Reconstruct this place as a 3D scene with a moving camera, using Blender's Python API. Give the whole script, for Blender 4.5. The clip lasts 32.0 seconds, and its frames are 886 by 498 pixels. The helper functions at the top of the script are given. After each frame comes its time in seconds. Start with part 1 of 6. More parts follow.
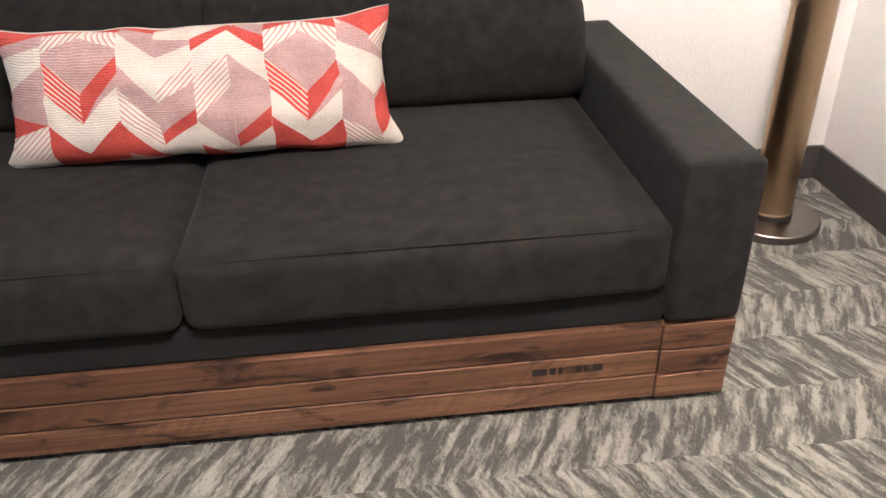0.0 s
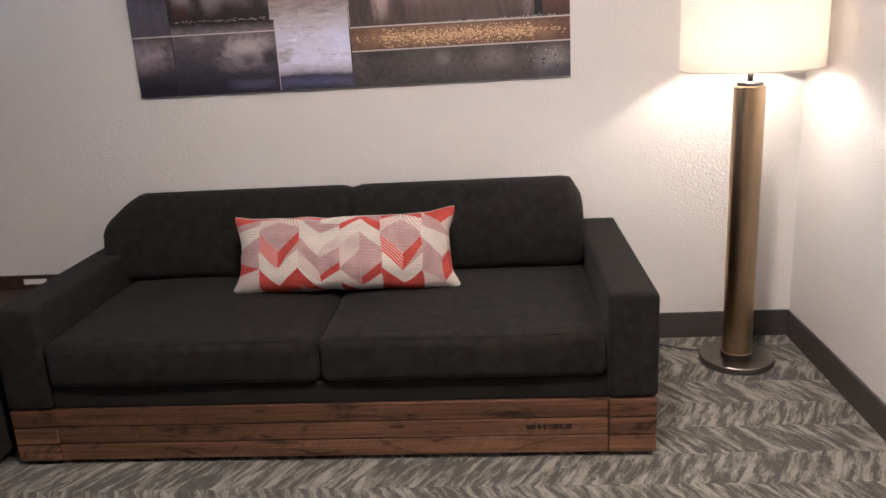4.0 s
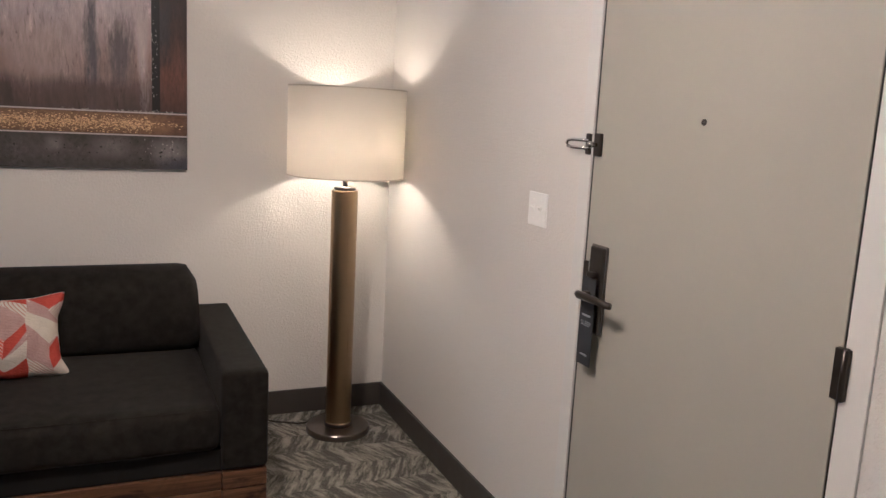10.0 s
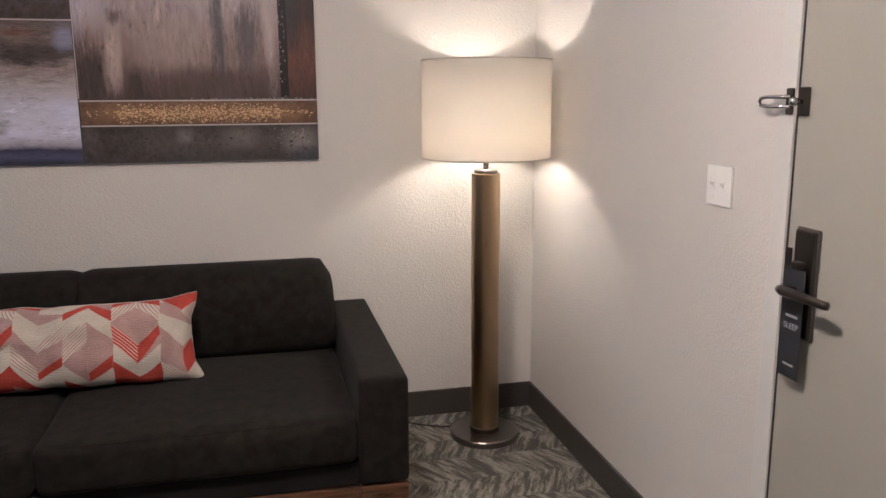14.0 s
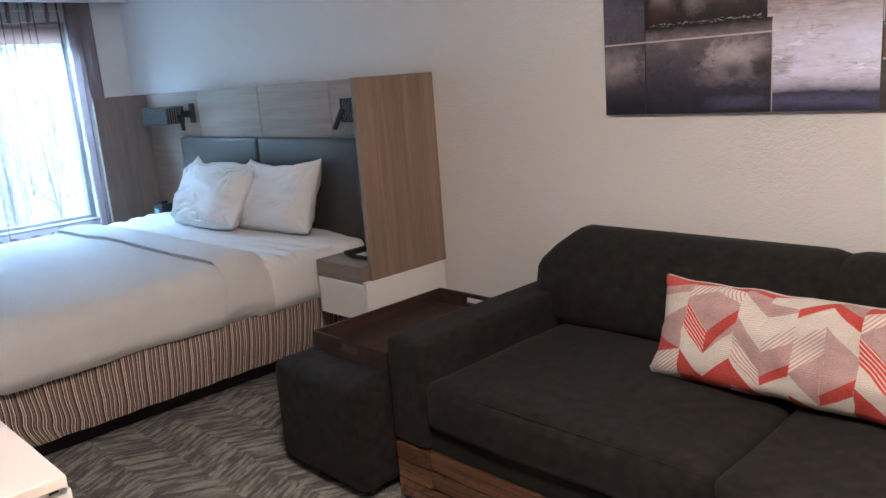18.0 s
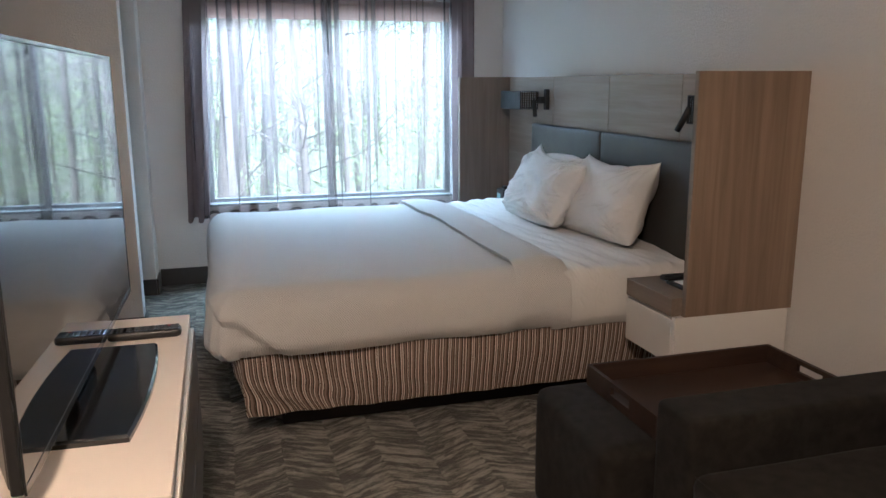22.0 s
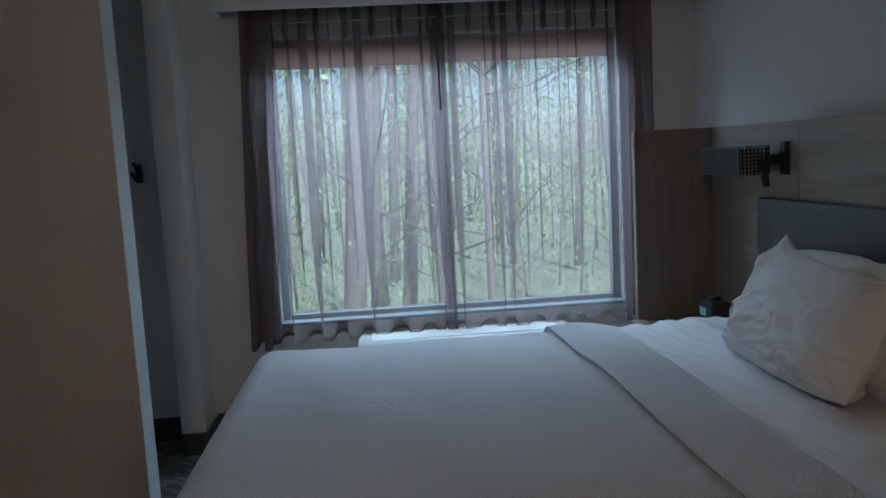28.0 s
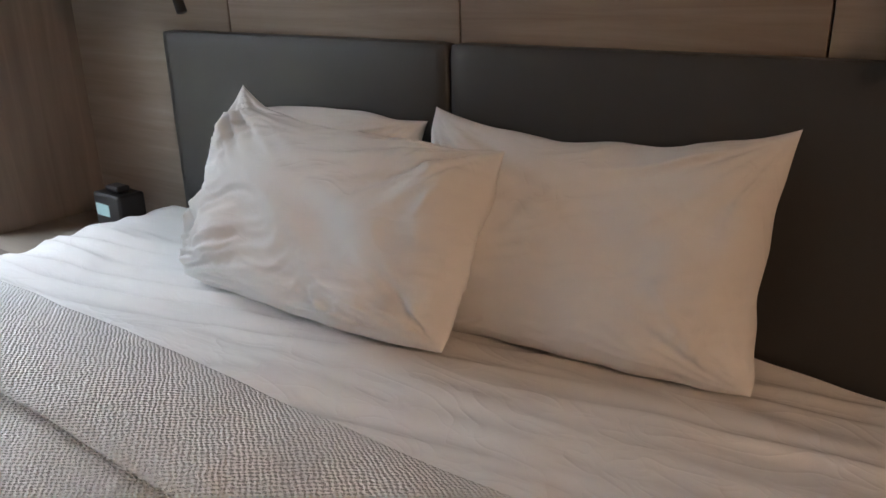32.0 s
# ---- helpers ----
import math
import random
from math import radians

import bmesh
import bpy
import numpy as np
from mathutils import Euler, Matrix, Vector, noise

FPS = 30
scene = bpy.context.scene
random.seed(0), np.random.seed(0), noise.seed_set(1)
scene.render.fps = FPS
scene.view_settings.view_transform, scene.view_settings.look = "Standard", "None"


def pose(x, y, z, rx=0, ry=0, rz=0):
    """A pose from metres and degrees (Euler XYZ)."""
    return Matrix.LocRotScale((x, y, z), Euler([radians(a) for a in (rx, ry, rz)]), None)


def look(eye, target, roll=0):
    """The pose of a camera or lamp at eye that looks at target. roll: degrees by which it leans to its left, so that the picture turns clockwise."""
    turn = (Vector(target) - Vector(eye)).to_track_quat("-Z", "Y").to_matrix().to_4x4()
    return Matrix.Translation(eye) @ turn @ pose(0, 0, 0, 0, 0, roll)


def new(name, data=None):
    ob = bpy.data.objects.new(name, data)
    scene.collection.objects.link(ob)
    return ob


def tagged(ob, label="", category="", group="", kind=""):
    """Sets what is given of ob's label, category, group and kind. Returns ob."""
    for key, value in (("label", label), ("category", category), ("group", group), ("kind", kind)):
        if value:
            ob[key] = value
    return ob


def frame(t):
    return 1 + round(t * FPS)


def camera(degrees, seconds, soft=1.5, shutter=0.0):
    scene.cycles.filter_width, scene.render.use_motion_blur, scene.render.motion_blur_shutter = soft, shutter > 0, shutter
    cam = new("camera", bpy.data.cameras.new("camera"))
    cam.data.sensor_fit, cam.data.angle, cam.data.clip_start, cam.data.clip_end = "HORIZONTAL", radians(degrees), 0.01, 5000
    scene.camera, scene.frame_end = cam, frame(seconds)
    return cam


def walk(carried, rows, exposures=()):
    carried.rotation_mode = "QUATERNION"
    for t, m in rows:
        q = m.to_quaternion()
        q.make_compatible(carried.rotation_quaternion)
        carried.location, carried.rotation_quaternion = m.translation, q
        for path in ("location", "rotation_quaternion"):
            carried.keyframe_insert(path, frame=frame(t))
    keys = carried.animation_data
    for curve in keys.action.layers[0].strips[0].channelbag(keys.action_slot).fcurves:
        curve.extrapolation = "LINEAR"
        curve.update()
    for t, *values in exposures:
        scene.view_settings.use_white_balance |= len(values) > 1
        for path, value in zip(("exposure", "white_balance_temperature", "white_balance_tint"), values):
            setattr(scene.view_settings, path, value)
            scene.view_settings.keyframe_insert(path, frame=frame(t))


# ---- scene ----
cam = camera(59.0, 32.0)
PATH = [
    (0, (0.328, 0.418, 1.176), (0.503, 2.126, 0.150), -1.5),
    (0.2, (0.371, 0.383, 1.184), (0.611, 2.108, 0.201), -2.0),
    (0.5, (0.407, 0.303, 1.180), (0.614, 2.050, 0.227), -2.6),
    (1, (0.46, 0.131, 1.272), (0.413, 1.942, 0.424), -2.9),
    (1.5, (0.461, -0.058, 1.296), (0.333, 1.792, 0.547), -2.3),
    (2, (0.505, -0.206, 1.341), (0.333, 1.70, 0.757), -3.6),
    (2.5, (0.609, -0.371, 1.381), (0.395, 1.562, 0.914), -4.3),
    (4.5, (0.575, -0.792, 1.424), (0.447, 1.123, 0.859), -3.6),
    (5, (0.617, -0.909, 1.46), (0.512, 1.053, 1.092), -4.2),
    (5.5, (0.563, -0.947, 1.5), (0.49, 1.031, 1.213), -3.3),
    (6, (0.535, -1.008, 1.48), (0.493, 0.979, 1.256), -1.9),
    (6.5, (0.532, -1.031, 1.466), (0.455, 0.954, 1.237), -0.9),
    (7, (0.525, -1.027, 1.471), (0.399, 0.954, 1.225), -0.1),
    (7.5, (0.532, -1.012, 1.467), (0.361, 0.963, 1.202), -0.3),
    (8, (0.525, -1.002, 1.476), (0.334, 0.966, 1.182), -0.5),
    (8.5, (0.531, -1.001, 1.459), (0.456, 0.974, 1.149), 0.1),
    (9, (0.499, -0.994, 1.471), (0.709, 0.965, 1.13), 1.4),
    (9.5, (0.518, -0.983, 1.469), (0.994, 0.929, 1.131), 2.3),
    (10, (0.552, -0.97, 1.472), (1.34, 0.837, 1.137), 3.0),
    (10.5, (0.565, -0.954, 1.466), (1.603, 0.724, 1.137), 3.3),
    (11, (0.562, -0.948, 1.459), (1.675, 0.677, 1.115), 3.2),
    (11.5, (0.566, -0.938, 1.46), (1.615, 0.721, 1.079), 2.8),
    (12, (0.585, -0.918, 1.461), (1.523, 0.802, 1.06), 2.5),
    (12.5, (0.61, -0.892, 1.456), (1.437, 0.883, 1.048), 1.8),
    (13, (0.638, -0.864, 1.456), (1.377, 0.948, 1.044), 1.3),
    (13.5, (0.631, -0.78, 1.446), (1.237, 1.079, 1.026), 0.4),
    (15.5, (0.655, -0.16, 1.392), (0.527, 1.822, 1.157), -1.0),
    (16, (0.629, -0.04, 1.386), (0.254, 1.904, 1.101), -1.6),
    (16.5, (0.69, 0.076, 1.369), (0.005, 1.923, 1.023), -1.3),
    (17, (0.722, 0.122, 1.356), (-0.246, 1.824, 0.946), -1.2),
    (17.5, (0.738, 0.136, 1.368), (-0.479, 1.661, 0.929), -2.8),
    (18, (0.721, 0.141, 1.376), (-0.684, 1.495, 0.939), -4.4),
    (18.5, (0.713, 0.167, 1.367), (-0.813, 1.382, 0.927), -5.7),
    (19, (0.669, 0.228, 1.348), (-0.949, 1.31, 0.888), -5.6),
    (19.5, (0.588, 0.317, 1.346), (-1.083, 1.312, 0.878), -4.5),
    (20, (0.536, 0.406, 1.341), (-1.168, 1.344, 0.878), -3.6),
    (20.5, (0.531, 0.527, 1.354), (-1.246, 1.331, 0.912), -2.4),
    (21, (0.529, 0.62, 1.347), (-1.304, 1.296, 0.919), -1.5),
    (21.5, (0.509, 0.635, 1.347), (-1.36, 1.21, 0.925), -0.8),
    (22, (0.493, 0.623, 1.352), (-1.388, 1.16, 0.936), -0.3),
    (22.5, (0.485, 0.619, 1.349), (-1.397, 1.152, 0.934), -0.2),
    (23, (0.472, 0.623, 1.345), (-1.405, 1.164, 0.917), -0.3),
    (23.5, (0.424, 0.618, 1.342), (-1.44, 1.182, 0.888), -0.6),
    (24, (0.346, 0.669, 1.329), (-1.506, 1.249, 0.844), -1.5),
    (24.5, (0.253, 0.79, 1.336), (-1.633, 1.23, 0.835), -2.2),
    (26.5, (-0.558, 0.987, 1.315), (-2.49, 1.056, 0.803), -4.0),
    (27, (-0.79, 0.975, 1.333), (-2.741, 1.174, 0.938), -4.1),
    (27.5, (-1.012, 1.079, 1.319), (-2.98, 1.297, 1.032), -3.9),
    (28, (-1.184, 1.059, 1.324), (-3.164, 1.213, 1.088), -3.1),
    (28.5, (-1.353, 1.025, 1.316), (-3.328, 1.213, 1.069), -2.7),
    (29, (-1.455, 1.019, 1.301), (-3.405, 1.343, 0.992), -2.3),
    (29.5, (-1.608, 1.041, 1.298), (-3.501, 1.569, 0.924), -2.1),
    (30, (-1.721, 1.14, 1.273), (-3.525, 1.901, 0.86), -2.1),
    (30.5, (-1.811, 1.156, 1.269), (-3.491, 2.138, 0.806), -2.0),
    (31, (-1.993, 1.162, 1.239), (-3.561, 2.281, 0.701), -2.4),
    (31.5, (-2.176, 1.207, 1.196), (-3.622, 2.458, 0.611), -1.7),
    (32, (-2.268, 1.288, 1.239), (-3.415, 2.778, 0.559), -1.5),
]
EXPO = [(0.0, 3.68, 4280, 4), (1.0, 3.25, 4150, 7), (2.5, 2.85, 4300, 7), (4.5, 2.8, 4400, 7), (6.0, 1.95, 4550, 5), (7.5, 2.1, 4550, 5), (9.0, 2.25, 4550, 5), (10.0, 2.0, 4500, 6), (11.0, 1.65, 4430, 6), (12.0, 1.8, 4400, 6), (13.5, 2.1, 4420, 6), (15.5, 2.05, 4570, 8), (16.0, 2.1, 4600, 8), (17.0, 3.1, 4330, 8), (18.0, 2.9, 4500, 7), (19.0, 2.95, 4600, 7),
        (21.0, 2.45, 4930, 7), (24.5, 2.38, 5060, 7), (26.5, 2.25, 4950, 6), (27.0, 2.05, 4850, 6), (28.0, 0.8, 5080, 8), (29.0, 0.62, 5600, 11), (30.0, 0.55, 5850, 15), (31.0, 1.36, 6450, 17), (32.0, 2.2, 6450, 19)]
walk(cam, [(t, look(eye, target, roll)) for t, eye, target, roll in PATH], EXPO)

# ---- daylight ----
world = bpy.data.worlds.new("sky")
scene.world = world
world.use_nodes = True
wn = world.node_tree.nodes
sky = wn.new("ShaderNodeTexSky")
sky.sky_type, sky.sun_disc = "NISHITA", False
sky.sun_elevation, sky.sun_rotation = radians(48), radians(75)
world.node_tree.links.new(sky.outputs[0], wn["Background"].inputs[0])
wn["Background"].inputs[1].default_value = 0.085
sun = new("sun", bpy.data.lights.new("sun", "SUN"))
sun.data.energy, sun.data.angle, sun.data.color = 4.5, radians(0.6), (1.0, 0.96, 0.90)
sun.matrix_world = look((30, 8, 34), (0, 0, 0))

# area lamp added out of view above the window, strengthening the sky's light indoors
skylight = new("skylight", bpy.data.lights.new("skylight", "AREA"))
skylight.data.shape, skylight.data.size, skylight.data.size_y = "RECTANGLE", 3.4, 1.6
skylight.data.energy, skylight.data.color = 112.0, (0.76, 0.92, 1.0)
skylight.matrix_world = look((-6.1, 1.4, 2.85), (-2.6, 1.6, 0.95))

LAMP_W, CEIL_W = 2.9, 47.0

# ---- helpers for meshes ----


def thing(name, loc, label, category, group="", kind=""):
    ob = new(name)
    ob.location = loc
    ob.empty_display_size = 0.1
    return tagged(ob, label, category, group, kind)


def base_of(ob):
    p = Vector((0, 0, 0))
    while ob:
        p += ob.location
        ob = ob.parent
    return p


def part(name, bm, material, parent, label="", smooth=False):
    """Link a bmesh given in world coordinates as one mesh object under a thing or part."""
    off = base_of(parent)
    bmesh.ops.translate(bm, verts=bm.verts, vec=-off)
    me = bpy.data.meshes.new(name)
    bm.to_mesh(me)
    bm.free()
    mats = material if isinstance(material, (list, tuple)) else [material]
    for m in mats:
        me.materials.append(m)
    if smooth:
        me.polygons.foreach_set("use_smooth", [True] * len(me.polygons))
    ob = new(name, me)
    ob.parent = parent
    if label:
        ob["label"] = label
    return ob


def solid(name, bm, material, label="", category="", kind="", smooth=False, group=""):
    me = bpy.data.meshes.new(name)
    bm.to_mesh(me)
    bm.free()
    me.materials.append(material)
    if smooth:
        me.polygons.foreach_set("use_smooth", [True] * len(me.polygons))
    return tagged(new(name, me), label, category, group, kind)


def box(x0, x1, y0, y1, z0, z1, bevel=0.0, seg=2, bm=None):
    own = bmesh.new()
    bmesh.ops.create_cube(own, size=1)
    for v in own.verts:
        v.co = Vector(((x0 + x1) / 2 + v.co.x * (x1 - x0), (y0 + y1) / 2 + v.co.y * (y1 - y0), (z0 + z1) / 2 + v.co.z * (z1 - z0)))
    if bevel:
        bmesh.ops.bevel(own, geom=own.edges[:], offset=bevel, segments=seg, affect="EDGES", profile=0.5)
    if bm is None:
        return own
    me = bpy.data.meshes.new("tmp")
    own.to_mesh(me)
    own.free()
    bm.from_mesh(me)
    bpy.data.meshes.remove(me)
    return bm


def cyl(p, q, r0, r1=None, n=24, bm=None, caps=True):
    """A tapered cylinder from p to q."""
    bm = bm or bmesh.new()
    p, q = Vector(p), Vector(q)
    r1 = r0 if r1 is None else r1
    turn = (q - p).to_track_quat("Z", "Y").to_matrix()
    rings = []
    for c, r in ((p, r0), (q, r1)):
        rings.append([bm.verts.new(c + turn @ Vector((r * math.cos(6.28318 * k / n), r * math.sin(6.28318 * k / n), 0))) for k in range(n)])
    for k in range(n):
        bm.faces.new((rings[0][k], rings[0][(k + 1) % n], rings[1][(k + 1) % n], rings[1][k]))
    if caps:
        bm.faces.new(list(reversed(rings[0])))
        bm.faces.new(rings[1])
    return bm


def lathe(profile, cx, cy, n=48, caps=True):
    """A body of revolution about the upright line through (cx, cy); profile: (radius, z) from below."""
    bm = bmesh.new()
    rings = []
    for r, z in profile:
        rings.append([bm.verts.new((cx + r * math.cos(6.28318 * k / n), cy + r * math.sin(6.28318 * k / n), z)) for k in range(n)])
    for a, b in zip(rings, rings[1:]):
        for k in range(n):
            bm.faces.new((a[k], a[(k + 1) % n], b[(k + 1) % n], b[k]))
    if caps and profile[0][0] > 0.001:
        bm.faces.new(list(reversed(rings[0])))
    if caps and profile[-1][0] > 0.001:
        bm.faces.new(rings[-1])
    return bm


def soft_box(x0, x1, y0, y1, z0, z1, r=0.04, n=14, crown=0.0, front=0.0, lump=0.0, seed=0.0):
    """A rounded upholstered block: crown lifts its top, front swells its front face."""
    bm = bmesh.new()
    bmesh.ops.create_cube(bm, size=2)
    bmesh.ops.subdivide_edges(bm, edges=bm.edges[:], cuts=n, use_grid_fill=True)
    c = Vector(((x0 + x1) / 2, (y0 + y1) / 2, (z0 + z1) / 2))
    h = Vector(((x1 - x0) / 2, (y1 - y0) / 2, (z1 - z0) / 2))
    for v in bm.verts:
        u = Vector([math.copysign(1 - (1 - abs(t)) ** 1.6, t) for t in v.co])
        p = Vector((u.x * h.x, u.y * h.y, u.z * h.z))
        q = Vector([max(-(h[k] - r), min(h[k] - r, p[k])) for k in range(3)])
        d = p - q
        if d.length > 1e-6:
            p = q + d.normalized() * r
        if u.z > 0.3:
            p.z += crown * (1 - u.x ** 2) * (1 - u.y ** 2)
        if u.y < -0.3:
            p.y -= front * (1 - u.x ** 4) * (1 - u.z ** 2)
        if lump:
            p += Vector((0, 0, 1)) * lump * noise.noise(Vector((p.x * 3 + seed, p.y * 3, p.z * 2))) if u.z > 0.5 else Vector((0, lump, 0)) * noise.noise(Vector((p.x * 3, p.z * 4, seed)))
        v.co = c + p
    return bm


def sheet(rows):
    """A grid mesh from rows of points."""
    bm = bmesh.new()
    vs = [[bm.verts.new(p) for p in r] for r in rows]
    for a, b in zip(vs, vs[1:]):
        for k in range(len(a) - 1):
            bm.faces.new((a[k], a[k + 1], b[k + 1], b[k]))
    return bm


def tube(points, r, n=8, bm=None):
    bm = bm or bmesh.new()
    rings = []
    pts = [Vector(p) for p in points]
    for i, p in enumerate(pts):
        d = pts[min(i + 1, len(pts) - 1)] - pts[max(i - 1, 0)]
        turn = d.to_track_quat("Z", "Y").to_matrix()
        rr = r[i] if isinstance(r, (list, tuple)) else r
        rings.append([bm.verts.new(p + turn @ Vector((rr * math.cos(6.28318 * k / n), rr * math.sin(6.28318 * k / n), 0))) for k in range(n)])
    for a, b in zip(rings, rings[1:]):
        for k in range(n):
            bm.faces.new((a[k], a[(k + 1) % n], b[(k + 1) % n], b[k]))
    bm.faces.new(list(reversed(rings[0])))
    bm.faces.new(rings[-1])
    return bm


# ---- materials ----


class Nodes:
    """A small helper that builds one node material."""

    def __init__(self, name):
        self.m = bpy.data.materials.new(name)
        self.m.use_nodes = True
        self.t = self.m.node_tree
        self.b = self.t.nodes["Principled BSDF"]
        self.pos = self.t.nodes.new("ShaderNodeTexCoord").outputs["Object"]

    def link(self, a, b):
        if isinstance(a, (int, float)):
            b.default_value = a
        elif isinstance(a, (tuple, list)):
            b.default_value = (*a, 1.0) if len(b.default_value) == 4 and len(a) == 3 else a
        else:
            self.t.links.new(a, b)

    def math(self, op, a, b=0.0, c=0.0):
        n = self.t.nodes.new("ShaderNodeMath")
        n.operation = op
        for k, v in enumerate((a, b, c)):
            self.link(v, n.inputs[k])
        return n.outputs[0]

    def split(self, v=None):
        n = self.t.nodes.new("ShaderNodeSeparateXYZ")
        self.link(v or self.pos, n.inputs[0])
        return n.outputs

    def join(self, x, y, z):
        n = self.t.nodes.new("ShaderNodeCombineXYZ")
        for k, v in enumerate((x, y, z)):
            self.link(v, n.inputs[k])
        return n.outputs[0]

    def scaled(self, s, off=(0, 0, 0), v=None):
        n = self.t.nodes.new("ShaderNodeMapping")
        self.link(v or self.pos, n.inputs[0])
        n.inputs["Scale"].default_value = s
        n.inputs["Location"].default_value = off
        return n.outputs[0]

    def noise(self, scale, detail=4, v=None, rough=0.55, warp=0.0):
        n = self.t.nodes.new("ShaderNodeTexNoise")
        self.link(v or self.pos, n.inputs["Vector"])
        n.inputs["Scale"].default_value, n.inputs["Detail"].default_value = scale, detail
        n.inputs["Roughness"].default_value, n.inputs["Distortion"].default_value = rough, warp
        return n.outputs["Fac"]

    def ramp(self, f, stops, sharp=False):
        n = self.t.nodes.new("ShaderNodeValToRGB")
        self.link(f, n.inputs[0])
        e = n.color_ramp.elements
        n.color_ramp.interpolation = "CONSTANT" if sharp else "LINEAR"
        while len(e) < len(stops):
            e.new(0.5)
        for k, (p, c) in enumerate(stops):
            e[k].position = p
            e[k].color = (*c, 1) if len(c) == 3 else c
        return n.outputs[0]

    def mix(self, f, a, b, how="MIX"):
        n = self.t.nodes.new("ShaderNodeMix")
        n.data_type, n.blend_type = "RGBA", how
        self.link(f, n.inputs[0])
        self.link(a, n.inputs[6])
        self.link(b, n.inputs[7])
        return n.outputs[2]

    def bump(self, h, strength=0.3, dist=0.002):
        n = self.t.nodes.new("ShaderNodeBump")
        self.link(h, n.inputs["Height"])
        n.inputs["Strength"].default_value, n.inputs["Distance"].default_value = strength, dist
        self.t.links.new(n.outputs[0], self.b.inputs["Normal"])

    def done(self, colour, rough=0.6, metal=0.0, spec=0.5, sheen=0.0):
        self.link(colour, self.b.inputs["Base Color"])
        self.link(rough, self.b.inputs["Roughness"])
        self.link(metal, self.b.inputs["Metallic"])
        self.b.inputs["Specular IOR Level"].default_value = spec
        if sheen:
            self.b.inputs["Sheen Weight"].default_value = sheen
        return self.m


def grey(v, w=0.0):
    return (v * (1 + w), v, v * (1 - w))


def plain(name, c, rough=0.5, metal=0.0, spec=0.5, vary=0.12, scale=9.0, bump=0.0, bscale=200.0):
    n = Nodes(name)
    f = n.noise(scale, 5)
    col = n.mix(f, tuple(t * (1 - vary) for t in c), tuple(min(1, t * (1 + vary)) for t in c))
    if bump:
        n.bump(n.noise(bscale, 3), bump, 0.001)
    r = n.math("ADD", n.math("MULTIPLY", n.noise(scale * 3, 3), 0.16), rough - 0.08)
    return n.done(col, r, metal, spec)


def plaster(name, c):
    n = Nodes(name)
    a, b = n.noise(105, 3, warp=0.4), n.noise(38, 4)
    flat = n.ramp(a, [(0.42, (0, 0, 0)), (0.62, (1, 1, 1))])
    n.bump(n.math("ADD", flat, n.math("MULTIPLY", b, 0.7)), 0.30, 0.003)
    col = n.mix(n.noise(1.6, 5), tuple(t * 0.955 for t in c), c)
    return n.done(col, n.math("ADD", n.math("MULTIPLY", a, 0.15), 0.42), 0.0, 0.42)


def wood(name, dark, light, axis, scale=1.0, rough=0.45, knots=False, bump=0.25):
    n = Nodes(name)
    s = [26.0 * scale] * 3
    s[axis] = 1.3 * scale
    t = n.t.nodes.new("ShaderNodeObjectInfo").outputs["Random"]
    shift = n.t.nodes.new("ShaderNodeVectorMath")
    n.link(n.pos, shift.inputs[0])
    n.link(n.join(n.math("MULTIPLY", t, 7.0), n.math("MULTIPLY", t, 3.0), n.math("MULTIPLY", t, 5.0)), shift.inputs[1])
    v = n.scaled(s, v=shift.outputs[0])
    g = n.noise(1.0, 6, v, 0.62, 0.6)
    s2 = [7.0 * scale] * 3
    s2[axis] = 0.5 * scale
    g2 = n.noise(1.0, 3, n.scaled(s2, v=shift.outputs[0]), 0.5, 1.0)
    f = n.math("ADD", n.math("MULTIPLY", g, 0.62), n.math("MULTIPLY", g2, 0.38))
    col = n.ramp(f, [(0.33, dark), (0.5, tuple((a + b) / 2 for a, b in zip(dark, light))), (0.66, light)])
    if knots:
        sx, _, sz = n.split(shift.outputs[0])
        long = n.noise(1.0, 4, n.scaled((2.2, 60, 85), v=shift.outputs[0]), 0.6, 0.8)
        col = n.mix(n.ramp(long, [(0.44, (0, 0, 0)), (0.68, (0.75, 0.75, 0.75))]), col, tuple(t * 0.45 for t in dark))
        saw = n.noise(1.0, 2, n.join(n.math("MULTIPLY", n.math("ADD", sx, n.math("MULTIPLY", sz, -0.6)), 52.0), 0.0, n.math("MULTIPLY", sz, 7.0)), 0.5, 0.3)
        here = n.ramp(n.noise(4.0, 2, n.scaled((0.7, 1, 3), v=shift.outputs[0])), [(0.45, (0, 0, 0)), (0.62, (0.5, 0.5, 0.5))])
        col = n.mix(n.mix(1.0, here, n.ramp(saw, [(0.45, (0, 0, 0)), (0.6, (1, 1, 1))]), "MULTIPLY"), col, tuple(t * 0.8 for t in dark))
        k = n.ramp(n.noise(1.0, 3, n.scaled((6, 9, 20), (3, 1, 2), shift.outputs[0]), 0.6, 1.2), [(0.57, (1, 1, 1)), (0.70, (0.15, 0.11, 0.09))])
        col = n.mix(1.0, col, k, "MULTIPLY")
        col = n.mix(1.0, col, n.ramp(t, [(0.0, (0.68, 0.62, 0.58)), (1.0, (1.12, 1.12, 1.12))]), "MULTIPLY")
    n.bump(g, bump, 0.0015)
    return n.done(col, n.math("ADD", n.math("MULTIPLY", g, 0.2), rough - 0.1), 0.0, 0.4)


